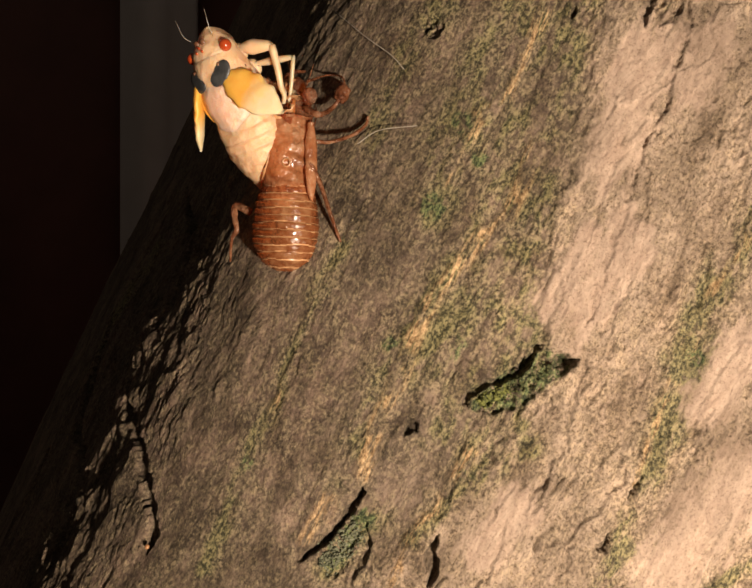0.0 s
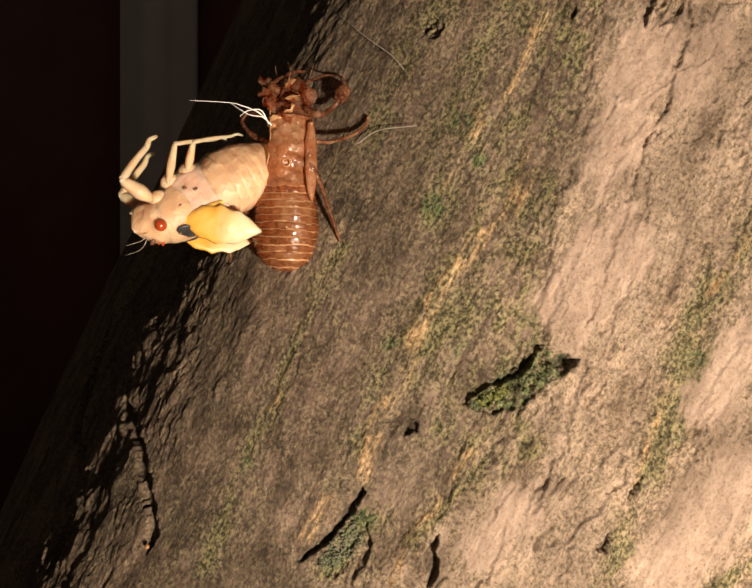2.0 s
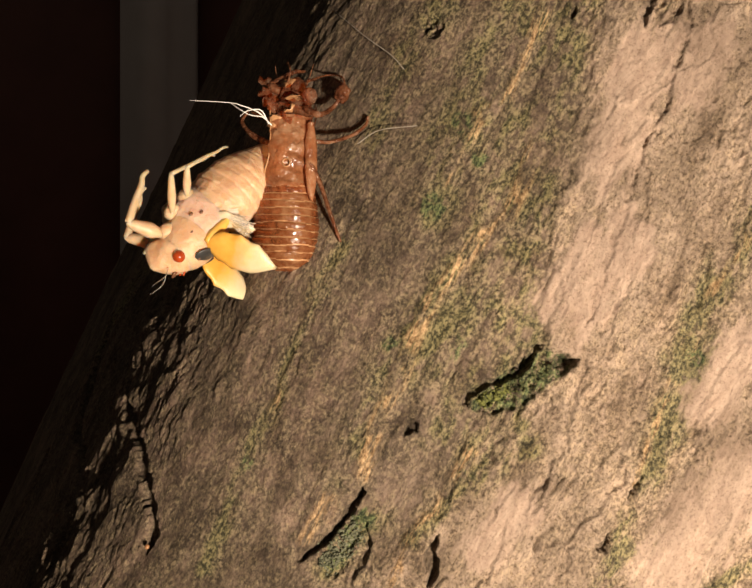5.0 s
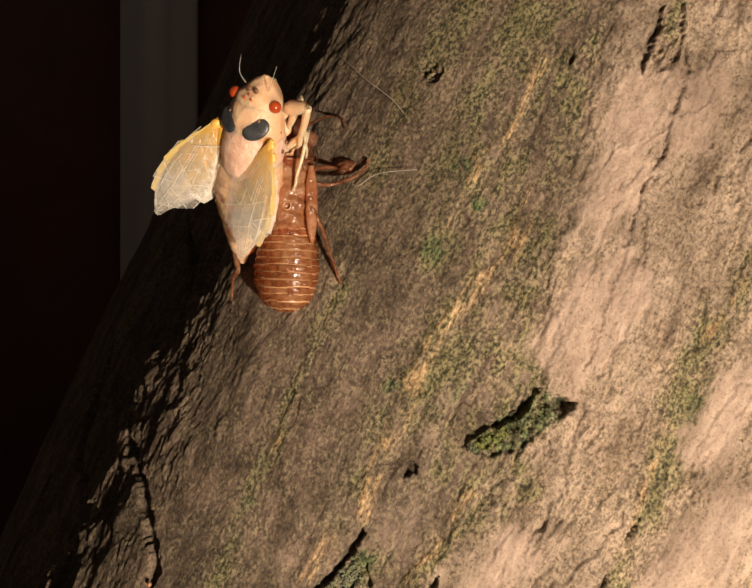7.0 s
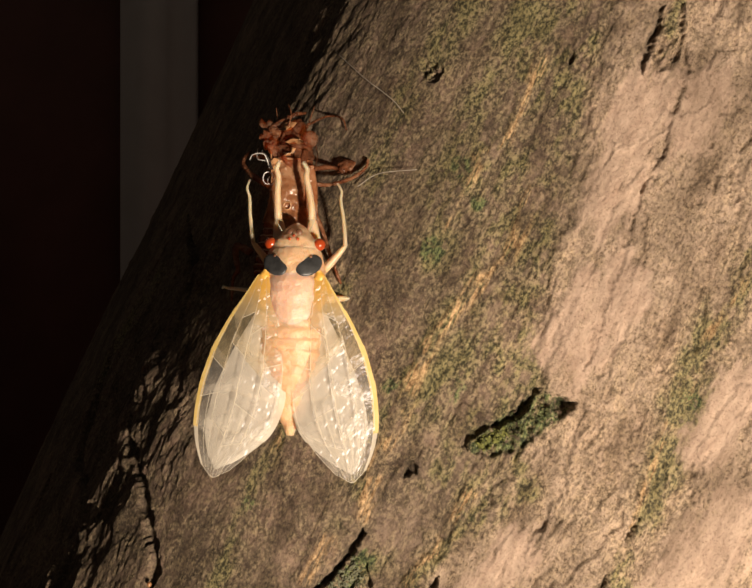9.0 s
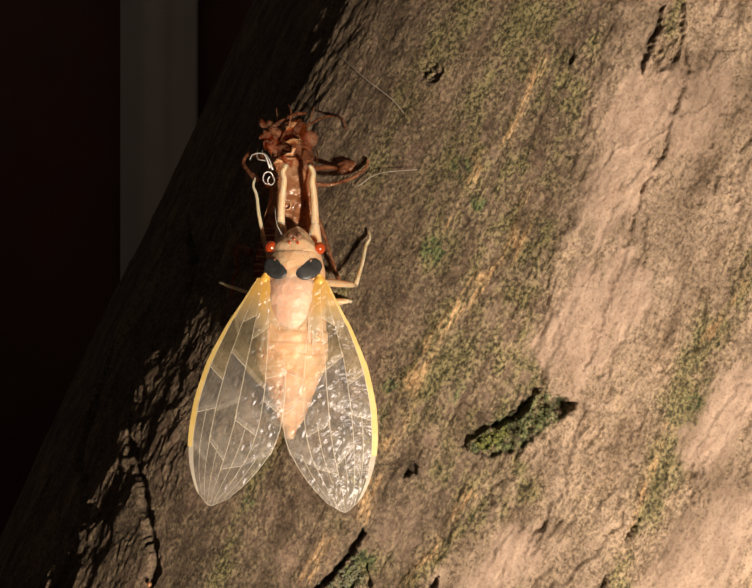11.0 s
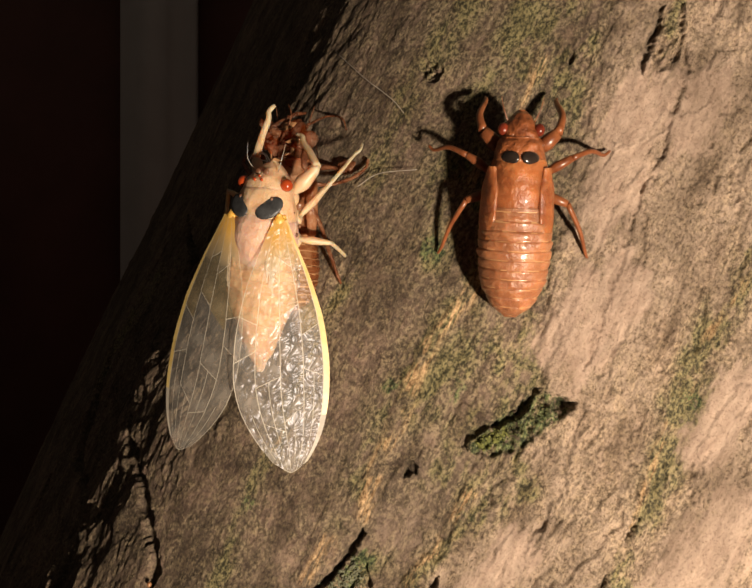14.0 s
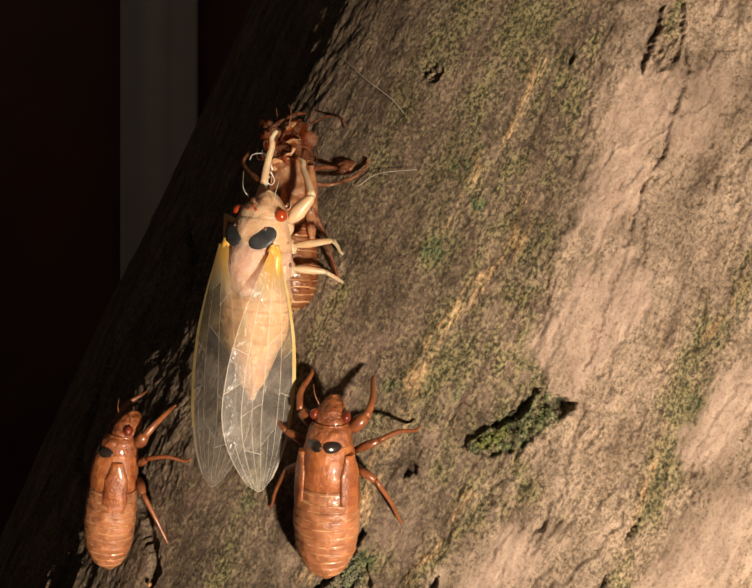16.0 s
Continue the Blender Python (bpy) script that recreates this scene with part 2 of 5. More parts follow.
# ---- mesh tools ----
def mesh_of(name, verts, faces, mats, smooth=True, face_mats=None):
    me = bpy.data.meshes.new(name)
    me.from_pydata([tuple(c * MM for c in v) for v in verts], [], faces)
    for m in mats if isinstance(mats, (list, tuple)) else [mats]:
        me.materials.append(m)
    if smooth:
        me.polygons.foreach_set("use_smooth", [True] * len(me.polygons))
    if face_mats:
        me.polygons.foreach_set("material_index", face_mats)
    me.update()
    return me


def part(name, shape, material, parent=None, label="", at=None, face_mats=None):
    """Links verts and faces (mm) as one mesh object under a thing or a part."""
    ob = new(name, mesh_of(name, shape[0], shape[1], material, face_mats=face_mats))
    ob.parent = parent
    if at is not None:
        ob.matrix_basis = at
    return tagged(ob, label) if label else ob


def join(*shapes):
    verts, faces = [], []
    for v, f in shapes:
        n = len(verts)
        verts += list(v)
        faces += [tuple(i + n for i in q) for q in f]
    return verts, faces


def moved(shape, m):
    return [tuple(m @ Vector(v)) for v in shape[0]], shape[1]


def loft(rings, n=28, skip=None, wobble=0.0, square=2.0):
    """Rings of (y, half width, up, down, z centre), closed at both ends; skip(y, angle) leaves a face open."""
    verts, faces = [], []
    for k, (y, w, up, dn, zc) in enumerate(rings):
        for i in range(n):
            a = 2 * math.pi * i / n
            c, s = math.cos(a), math.sin(a)
            c = math.copysign(abs(c) ** (2 / square), c)
            s = math.copysign(abs(s) ** (2 / square), s)
            r = 1 + wobble * noise.noise((c * 2 + y * 0.4, s * 2, y * 0.9))
            verts.append((w * c * r, y, zc + (up if s > 0 else dn) * s * r))
    for k in range(len(rings) - 1):
        for i in range(n):
            a = 2 * math.pi * (i + 0.5) / n
            if skip and skip((rings[k][0] + rings[k + 1][0]) / 2, a):
                continue
            j = (i + 1) % n
            faces.append((k * n + i, k * n + j, (k + 1) * n + j, (k + 1) * n + i))
    faces.append(tuple(range(n)))
    faces.append(tuple(range(len(verts) - 1, len(verts) - n - 1, -1)))
    return verts, faces


def smooth_rings(keys, steps, rib=0.0, ribs=0, rib_from=None, rib_to=None):
    """Rings between key rings (cosine blend); ribs cut shallow grooves between segments."""
    out = []
    ys = [k[0] for k in keys]
    arr = np.array(keys, float)
    order = np.argsort(arr[:, 0])
    arr = arr[order]
    fine_y = np.linspace(min(ys), max(ys), 241)
    cols = [np.interp(fine_y, arr[:, 0], arr[:, c]) for c in range(1, 5)]
    for _ in range(3):
        for c, col in enumerate(cols):
            padded = np.concatenate([np.full(5, col[0]), col, np.full(5, col[-1])])
            cols[c] = np.convolve(padded, np.ones(11) / 11, "valid")
    for y in np.linspace(min(ys), max(ys), steps):
        row = [y] + [float(np.interp(y, fine_y, col)) for col in cols]
        if ribs and rib_from <= y <= rib_to:
            q = (y - rib_from) / (rib_to - rib_from) * ribs % 1.0
            g = 1 + rib * (q - 0.55) - rib * 1.2 * math.exp(-((min(q, 1 - q)) / 0.09) ** 2)
            row[1], row[2], row[3] = row[1] * g, row[2] * g, row[3] * g
        out.append(row)
    return out


def tube(points, radii, n=8):
    """A round tapered rod through points."""
    pts = [Vector(p) for p in points]
    verts, faces = [], []
    side = Vector((0.31, 0.17, 0.93))
    for k, p in enumerate(pts):
        d = (pts[min(k + 1, len(pts) - 1)] - pts[max(k - 1, 0)]).normalized()
        a = d.cross(side)
        a = a.normalized() if a.length > 1e-4 else d.orthogonal().normalized()
        b = d.cross(a)
        for i in range(n):
            q = 2 * math.pi * i / n
            verts.append(tuple(p + (a * math.cos(q) + b * math.sin(q)) * radii[k]))
    for k in range(len(pts) - 1):
        for i in range(n):
            j = (i + 1) % n
            faces.append((k * n + i, k * n + j, (k + 1) * n + j, (k + 1) * n + i))
    faces += [tuple(range(n - 1, -1, -1)), tuple(range(len(verts) - n, len(verts)))]
    return verts, faces


def curve_points(points, steps=6):
    """Catmull-Rom through points."""
    p = [Vector(q) for q in points]
    p = [p[0] * 2 - p[1]] + p + [p[-1] * 2 - p[-2]]
    out = []
    for k in range(1, len(p) - 2):
        for s in range(steps):
            t = s / steps
            out.append(0.5 * (2 * p[k] + (p[k + 1] - p[k - 1]) * t + (2 * p[k - 1] - 5 * p[k] + 4 * p[k + 1] - p[k + 2]) * t * t
                              + (3 * p[k] - p[k - 1] - 3 * p[k + 1] + p[k + 2]) * t ** 3))
    return out + [p[-2]]


def rod(points, thick, thin, steps=6, n=8):
    c = curve_points(points, steps)
    return tube(c, [thick + (thin - thick) * k / (len(c) - 1) for k in range(len(c))], n)


def ball(centre, rx, ry, rz, turn=None, n=16):
    m = Matrix.Translation(Vector(centre)) @ (turn.to_4x4() if turn else Matrix.Identity(4))
    keys = [(-ry * math.cos(math.pi * k / 10), max(rx * math.sin(math.pi * k / 10), 0.02),
             max(rz * math.sin(math.pi * k / 10), 0.02), max(rz * math.sin(math.pi * k / 10), 0.02), 0) for k in range(11)]
    return moved(loft(keys, n), m)


def stance(p, forward, dorsal):
    """The pose of a body at p (mm) with its head along forward and its back along dorsal."""
    y = Vector(forward).normalized()
    z = Vector(dorsal)
    z = (z - y * z.dot(y)).normalized()
    x = y.cross(z)
    m = Matrix((x, y, z)).transposed().to_4x4()
    m.translation = Vector(p) * MM
    return m


def thing(name, label, category, group=""):
    return tagged(new(name), label, category, group)


# ---- the trunk ----
R_TRUNK, U0, POWER, NEAR = 72.0, 36.0, 3.0, -5.0


def trunk_depth(u):
    s = np.minimum(np.abs((U0 - u) / R_TRUNK), 1.0)
    return NEAR + R_TRUNK * (1 - (1 - s ** POWER) ** (1 / POWER))


def trunk_frame(x, z):
    """Place on the smooth trunk (mm) in front of x, z and the normal there."""
    u = x * math.cos(LEAN) - z * math.sin(LEAN)
    y, e = float(trunk_depth(u)), 0.5
    slope = float(trunk_depth(u + e) - trunk_depth(u - e)) / (2 * e)
    nrm = Vector((slope * math.cos(LEAN), -1, -slope * math.sin(LEAN))).normalized()
    return Vector((x, y, z)), nrm


def lattice(shape, seed):
    return np.random.RandomState(seed).rand(*shape)


def grain_noise(u, v, su, sv, seed, octaves=4, rough=0.5):
    """Smooth random relief between -1 and 1, with cells su across and sv along the grain."""
    total, amp, norm = np.zeros_like(u), 1.0, 0.0
    for o in range(octaves):
        g = lattice((256, 256), seed + o)
        a, b = u / su + 37.3 * o, v / sv + 11.7 * o
        i, j = np.floor(a).astype(int), np.floor(b).astype(int)
        fu, fv = a - i, b - j
        fu, fv = fu * fu * (3 - 2 * fu), fv * fv * (3 - 2 * fv)
        i0, i1, j0, j1 = i % 256, (i + 1) % 256, j % 256, (j + 1) % 256
        val = (g[i0, j0] * (1 - fu) + g[i1, j0] * fu) * (1 - fv) + (g[i0, j1] * (1 - fu) + g[i1, j1] * fu) * fv
        total += amp * (2 * val - 1)
        norm += amp
        amp *= rough
        su, sv = su * 0.5, sv * 0.5
    return total / norm


def near_line(u, v, points, width, taper=False):
    """1 on a line through points, falling to 0 at its width."""
    best = np.full(u.shape, 1e9)
    n = len(points) - 1
    for k, ((a, b), (c, d)) in enumerate(zip(points, points[1:])):
        du, dv = c - a, d - b
        t = np.clip(((u - a) * du + (v - b) * dv) / (du * du + dv * dv), 0, 1)
        wide = 1.0
        if taper:
            wide = 0.18 + 0.82 * np.sin(math.pi * np.clip((k + t) / n, 0.0, 1.0)) ** 0.7
        best = np.minimum(best, np.hypot(u - a - t * du, v - b - t * dv) / wide)
    return np.clip(1 - best / width, 0, 1)


def step(x, a, b):
    t = np.clip((x - a) / (b - a), 0, 1)
    return t * t * (3 - 2 * t)


# Cracks: points (across, along), width, depth
FISSURES = [
    ([(16.9, -8.6), (16.4, -6.9), (17.9, -4.7), (20.5, -2.7), (21.9, 0.3), (22.3, 3.2)], 0.8, 1.8),
    ([(22.3, 3.2), (21.7, 8.3), (21.2, 13.6)], 0.4, 0.5),
    ([(17.9, -8.2), (19.8, -6.3), (21.7, -3.7), (23.4, -0.8), (25.0, 1.8), (26.6, 3.5)], 2.3, 1.14),
    ([(24.4, 0.9), (25.8, 2.4), (27.2, 3.7)], 0.9, 1.5),
    ([(6.2, -36.6), (7.3, -33.7), (8.3, -30.4), (9.1, -26.9), (10.0, -23.8)], 0.6, 1.8),
    ([(8.6, -35.6), (10.2, -33.0), (11.4, -28.1)], 3.4, 0.9),
    ([(22.4, -32.2), (22.3, -29.8), (21.0, -27.6), (21.0, -25.4)], 0.8, 1.7),
    ([(-14.6, -47.5), (-14.6, -44.5), (-18.8, -40.5), (-22.8, -36.1), (-27.9, -34.0), (-30.6, -30.0)], 1.0, 1.2),
    ([(11.1, -15.3), (11.2, -13.8), (12.4, -14.5)], 0.9, 1.5),
    ([(-9.9, 36.1), (-9.1, 37.0), (-7.6, 36.9)], 0.7, 1.1),
]
SEAMS = [
    ([(-9.6, 35.7), (-8.7, 37.1), (-7.0, 37.2)], 1.6, 0.7),
    ([(8.1, 43.7), (8.1, 45.5)], 0.55, 1.2),
    ([(17.1, 46.6), (16.7, 49.3), (16.5, 52.7), (16.2, 56.0)], 0.6, 1.3),
    ([(18.9, 47.8), (18.6, 50.8), (18.1, 54.1), (17.7, 57.4)], 1.8, 1.0),
    ([(23.7, 32.9), (23.1, 40.3), (22.4, 46.9), (21.2, 52.6)], 0.7, 0.85),
    ([(26.7, 7.1), (25.8, 15.8), (24.4, 26.2), (23.7, 33.6)], 0.6, 0.75),
    ([(39.9, -18.2), (40.2, -16.8), (40.6, -15.2)], 0.5, 1.2),
    ([(41.6, -10.2), (41.5, -8.8), (41.9, -7.0)], 0.45, 1.2),
]
SPLITS = [
    ([(22.0, 9.8), (21.6, 16.6), (21.5, 23.5), (21.4, 29.7)], 0.35, 0.4),
    ([(18.8, 6.9), (18.4, 12.3), (18.0, 17.7)], 0.3, 0.4),
    ([(29.5, 7.7), (29.1, 13.1), (28.7, 19.9), (28.0, 25.1)], 0.35, 0.4),
    ([(-7.3, -3.9), (-8.0, 2.4), (-7.6, 7.7), (-6.8, 12.4)], 0.4, 0.18),
    ([(-5.6, -21.3), (-6.1, -15.7), (-6.5, -8.6), (-7.3, -3.9)], 0.4, 0.2),
    ([(-29.6, -19.6), (-31.6, -12.6), (-34.9, -5.1), (-46.4, 3.3)], 1.4, 1.6),
    ([(-49.9, -89.4), (-48.6, -77.2), (-47.8, -66.3), (-48.6, -59.6)], 1.6, 2.0),
    ([(-30.5, -49.4), (-41.7, -50.6), (-44.7, -37.9), (-48.9, -25.9)], 1.4, 1.8),
]
CRACKS = FISSURES + SEAMS + SPLITS
# Orange lines of fresh bark along the grain
STREAKS = [
    ([(8.6, -22.1), (7.5, -15.3), (7.4, -9.0), (6.8, -3.0)], 1.5),
    ([(7.0, -4.3), (6.9, 1.3), (8.2, 7.6), (9.7, 13.2)], 1.3),
    ([(10.0, 12.6), (11.3, 17.4), (11.4, 23.1), (10.9, 26.4)], 1.2),
    ([(2.4, 27.7), (5.2, 32.4), (4.2, 37.7), (4.3, 44.1)], 1.1),
    ([(17.9, -33.7), (17.6, -26.4), (19.5, -20.0), (20.2, -13.3)], 1.1),
    ([(5.4, -33.4), (5.8, -28.2)], 1.6),
    ([(-6.2, -20.9), (-6.4, -15.1), (-6.3, -11.4)], 0.5),
    ([(40.4, -8.1), (40.3, -0.5), (40.2, 5.8)], 0.9),
    ([(40.3, 10.0), (39.7, 20.2), (40.8, 28.3)], 0.8),
    ([(2.2, 17.7), (1.7, 21.7), (2.7, 27.1)], 0.9),
]
MOSS = [
    ([(2.3, 12.7), (2.6, 21.4), (2.8, 28.6), (3.3, 38.0), (1.2, 45.8)], 7.0),
    ([(8.4, -6.4), (11.4, 2.1), (14.4, 10.5), (13.3, 19.0)], 7.0),
    ([(18.2, -6.6), (21.2, -4.2), (24.0, 0.3)], 4.2),
    ([(9.5, -36.1), (11.1, -30.4), (12.9, -26.7)], 3.5),
    ([(40.2, 8.6), (39.5, 22.1), (40.4, 30.2)], 6.0),
    ([(43.1, -22.8), (42.8, -10.4), (41.5, 2.9)], 5.0),
    ([(-5.4, -43.7), (-6.1, -28.1), (-6.4, -16.6), (-7.0, -6.0), (-7.6, 6.0)], 3.2),
    ([(56.4, -16.6), (59.9, -11.8)], 3.0),
    ([(-47.5, -36.9), (-46.2, -24.6), (-44.9, -10.0)], 3.5),
    ([(22.9, -16.9), (26.5, -9.7)], 4.0),
    ([(19.1, 47.5), (18.1, 54.1), (17.7, 57.4)], 2.6),
    ([(18.1, -27.0), (20.7, -18.0), (24.4, -7.9)], 3.0),
    ([(6.5, -24.0), (5.5, -12.0), (6.0, 0.0), (8.0, 8.0)], 4.5),
    # last two: olive crust, dimming the upper left in place of lamp fall-off
    ([(-2.0, 20.0), (-1.0, 32.0), (0.0, 44.0), (0.5, 54.0)], 5.0),
    ([(-10.0, 14.0), (-10.0, 26.0), (-9.0, 40.0), (-8.0, 56.0)], 6.0),
]
LICHEN = [((0.5, 25.9), 2.0), ((5.1, 22.4), 1.8), ((1.8, 13.9), 2.4), ((12.8, -1.8), 2.4), ((10.0, -34.1), 2.6),
          ((10.6, -31.7), 3.0), ((11.3, -27.8), 2.4), ((19.9, -5.2), 3.2), ((21.6, -2.9), 2.6), ((41.0, 10.0), 1.6), ((20.6, -16.3), 1.4), ((-5.9, -28.7), 1.6), ((5.0, -5.2), 1.6)]
# Duller smooth places
DULL = [([(13.3, -21.6), (14.6, -13.9), (16.7, -9.4)], 4.6), ([(17.1, -1.2), (19.3, 3.0), (20.0, 7.5)], 3.4)]
# Where the dark crusted bark ends and the pale bark begins
PALE_EDGE = [(7.3, 60.8), (8.9, 53.0), (10.4, 45.0), (13.5, 28.3), (16.8, 14.4), (19.3, 7.1), (22.9, 2.6), (24.1, -6.6), (23.1, -11.3), (20.7, -18.0), (18.1, -27.0), (16.8, -35.0), (15.9, -40.6)]
# Smooth pinkish places where the bark has flaked off
BARE = [([(24.5, 8.2), (24.7, 15.2), (25.9, 20.0)], 5.5), ([(20.5, 7.7), (21.8, 13.9), (22.5, 18.4)], 4.0),
        ([(19.1, 28.7), (18.5, 37.5), (18.7, 44.6)], 7.0), ([(26.5, 41.1), (25.8, 48.5)], 5.0),
        ([(45.6, 6.2), (46.6, 12.9)], 5.5), ([(49.5, -17.1), (52.1, -7.6), (53.7, -0.5)], 7.0),
        ([(26.7, -24.9), (28.8, -17.6)], 4.0)]


def build_trunk():
    def spacing(a, b, fine, lo, hi, coarse):
        return np.concatenate([np.linspace(lo, a, coarse)[:-1], np.arange(a, b, fine), np.linspace(b, hi, coarse)])
    along = spacing(-66.0, 70.0, 0.18, -480.0, 700.0, 40)
    ang = np.linspace(0, 2 * math.pi, 4001)
    cu = U0 - R_TRUNK * np.sign(np.cos(ang)) * np.abs(np.cos(ang)) ** (2 / POWER)
    cy = NEAR + R_TRUNK - R_TRUNK * np.sign(np.sin(ang)) * np.abs(np.sin(ang)) ** (2 / POWER)
    # the shaded flank runs on behind the edge
    flank = np.clip((cy - NEAR - 44) / 86, 0, 1) * np.clip((U0 - cu) / 45, 0, 1)
    cu = cu - 43 * flank
    arc = np.concatenate([[0], np.cumsum(np.hypot(np.diff(cu), np.diff(cy)))])
    front = np.interp(0.5 * math.pi, ang, arc)
    right = float(arc[np.argmin(np.hypot(cu - 72, cy - np.where(ang > math.pi / 2, trunk_depth(72.0), 999)))])
    q = np.concatenate([np.arange(0, right, 0.18), np.linspace(right, arc[-1] - 5, 90)])
    bu, by = np.interp(q, arc, cu), np.interp(q, arc, cy)
    tu, ty = np.gradient(bu, q), np.gradient(by, q)
    nu, ny = ty, -tu
    if np.mean(nu * (bu - U0)) < 0:
        nu, ny = -nu, -ny
    length = np.hypot(nu, ny)
    nu, ny = nu / length, ny / length
    Q, V = np.meshgrid(q - front + U0, along, indexing="ij")
    U = np.repeat(bu[:, None], len(along), 1) * 1.0
    near_front = np.repeat((q < right + 5)[:, None], len(along), 1)
    # relief
    W = V + 3 * grain_noise(Q, V, 20, 30, 5, 2)
    warp = Q + 2.2 * grain_noise(Q, V, 14, 45, 77, 3)
    ridge = 1 - np.abs(grain_noise(warp, W, 9, 42, 11, 3, 0.55)) * 2
    plates = grain_noise(warp, W, 16, 60, 21, 3)
    fine = grain_noise(warp, W, 2.4, 4.2, 31, 4, 0.6)
    grit = grain_noise(Q, V, 0.8, 1.0, 41, 3, 0.75)
    rough_side = 0.95 * np.maximum(step(-U, 15, 30), 0.5 * step(-U, 6, 20) * step(-V, 0, 14))
    h = 0.7 * plates + (0.11 + 0.12 * step(U, 5, 22)) * fine + (0.1 + 0.07 * step(U, 5, 22)) * grit - 0.4 * np.clip(ridge - 0.82, 0, 1) * 3
    for seed, level, high in ((121, 0.12, 0.42), (131, -0.1, 0.32), (141, 0.22, 0.5)):
        ledge = grain_noise(warp, W, 8, 19, seed, 5, 0.6)
        h += high * (0.4 + 0.6 * step(U, 0, 30)) * step(ledge, level, level + 0.04)
    h *= 0.5 + 0.5 * step(U, -8, 26)
    # the trunk widens towards its foot on the shaded side
    h += 1.4 * step(-U, 25, 33) * step(-V, 0, 30)
    flake = grain_noise(warp, W, 4.5, 7.5, 51, 4, 0.62)
    deep = 1 - 0.7 * step(np.repeat(by[:, None], len(along), 1), NEAR + 24, NEAR + 50)
    h += rough_side * deep * (0.8 * flake + 0.7 * np.clip(flake, 0, 1))
    # broken plates stand out along the shaded edge
    for seed, level, high in ((221, 0.02, 0.8), (231, 0.16, 0.9), (241, -0.16, 0.6)):
        plate = grain_noise(Q + 3 * flake, V + 3 * fine, 7, 14, seed, 5, 0.66)
        h += high * np.maximum(step(-U, 24, 31), 0.25 * step(-U, 12, 24) * step(-V, 2, 16)) * deep * (step(plate, level, level + 0.06) - 0.5) * step(-V, -16, 8)
    wavy_u = U + 0.55 * grain_noise(Q, V, 3, 5, 61, 3, 0.6)
    wavy_v = V + 0.55 * grain_noise(Q, V, 3, 5, 67, 3, 0.6)
    jag_u = U + 1.2 * grain_noise(Q, V, 2.4, 3.5, 161, 4, 0.65)
    jag_v = V + 1.2 * grain_noise(Q, V, 2.4, 3.5, 167, 4, 0.65)
    crack = np.zeros_like(h)
    tuft = grain_noise(Q, V, 1.1, 1.3, 181, 3, 0.65)
    bare, moss, streak, lichen = np.zeros_like(h), np.zeros_like(h), np.zeros_like(h), np.zeros_like(h)
    window = near_front & (np.abs(V) < 75)
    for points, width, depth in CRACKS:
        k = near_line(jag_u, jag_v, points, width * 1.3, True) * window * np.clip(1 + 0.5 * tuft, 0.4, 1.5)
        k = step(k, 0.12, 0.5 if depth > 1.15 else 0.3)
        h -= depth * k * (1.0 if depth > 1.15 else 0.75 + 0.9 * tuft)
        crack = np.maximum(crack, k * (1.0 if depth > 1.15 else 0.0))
    for points, width in BARE:
        bare = np.maximum(bare, near_line(wavy_u, wavy_v, points, width) * window)
    dull = np.zeros_like(h)
    for points, width in DULL:
        dull = np.maximum(dull, near_line(wavy_u, wavy_v, points, width) * window)
    for points, width in STREAKS:
        streak = np.maximum(streak, near_line(wavy_u, wavy_v, points, width * 1.35) * window)
    for points, width in MOSS:
        moss = np.maximum(moss, near_line(wavy_u, wavy_v, points, width) * window)
    for (a, b), r in LICHEN:
        lichen = np.maximum(lichen, np.clip(1 - np.hypot(wavy_u - a, wavy_v - b) / r, 0, 1) * window)
    speck = grain_noise(Q, V, 1.6, 3.2, 91, 4, 0.65)
    fibre = grain_noise(warp, W, 0.9, 8, 93, 2, 0.6)
    patch = grain_noise(warp, W, 9, 26, 95, 4, 0.6)
    bare = step(bare + 0.45 * speck + 0.55 * patch + 0.35 * fibre, 0.1, 0.62) * step(bare, 0.0, 0.12)
    h = h * (1 - 0.55 * bare) + 0.35 * bare
    dull = step(dull + 0.3 * speck + 0.3 * patch, 0.15, 0.7) * (dull > 0)
    h = h * (1 - 0.4 * dull)
    h += 0.22 * step(streak, 0.1, 0.7)
    moss = np.clip(step(moss, 0.0, 1.15) * (0.8 + 1.5 * speck + 0.7 * patch), 0, 1) + np.clip(patch - 0.15, 0, 1) * 0.6 * (1 - bare)
    streak = np.clip(step(streak, 0.05, 1.0) * (0.5 + 2.6 * speck + 1.5 * fibre), 0, 1)
    lichen = step(lichen * (0.8 + 1.6 * speck), 0.15, 0.4)
    wedge = near_line(jag_u, jag_v, FISSURES[2][0], 3.2, True) * window
    lichen = np.maximum(lichen, step(wedge, 0.1, 0.4))
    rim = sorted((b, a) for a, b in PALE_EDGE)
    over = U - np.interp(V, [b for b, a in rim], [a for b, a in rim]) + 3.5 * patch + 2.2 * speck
    # pale past the edge, with a slow ramp that darkens towards the left
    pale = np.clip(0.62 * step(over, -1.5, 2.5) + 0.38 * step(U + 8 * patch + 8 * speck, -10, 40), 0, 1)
    band = step(over, -14, -5) * (1 - step(over, -0.5, 1.5)) * step(V, -22, -8) * window
    moss = np.maximum(moss, np.clip(band * (0.7 + 1.4 * speck + 0.7 * patch), 0, 1))
    h += 0.35 * step(over, -0.5, 0.8) * window
    pale = np.maximum(pale, bare * step(U, 2, 12))
    h *= np.where(near_front, 1, 0.6)
    X = bu[:, None] + nu[:, None] * h
    Y = by[:, None] + ny[:, None] * h
    wx = X * math.cos(LEAN) + V * math.sin(LEAN)
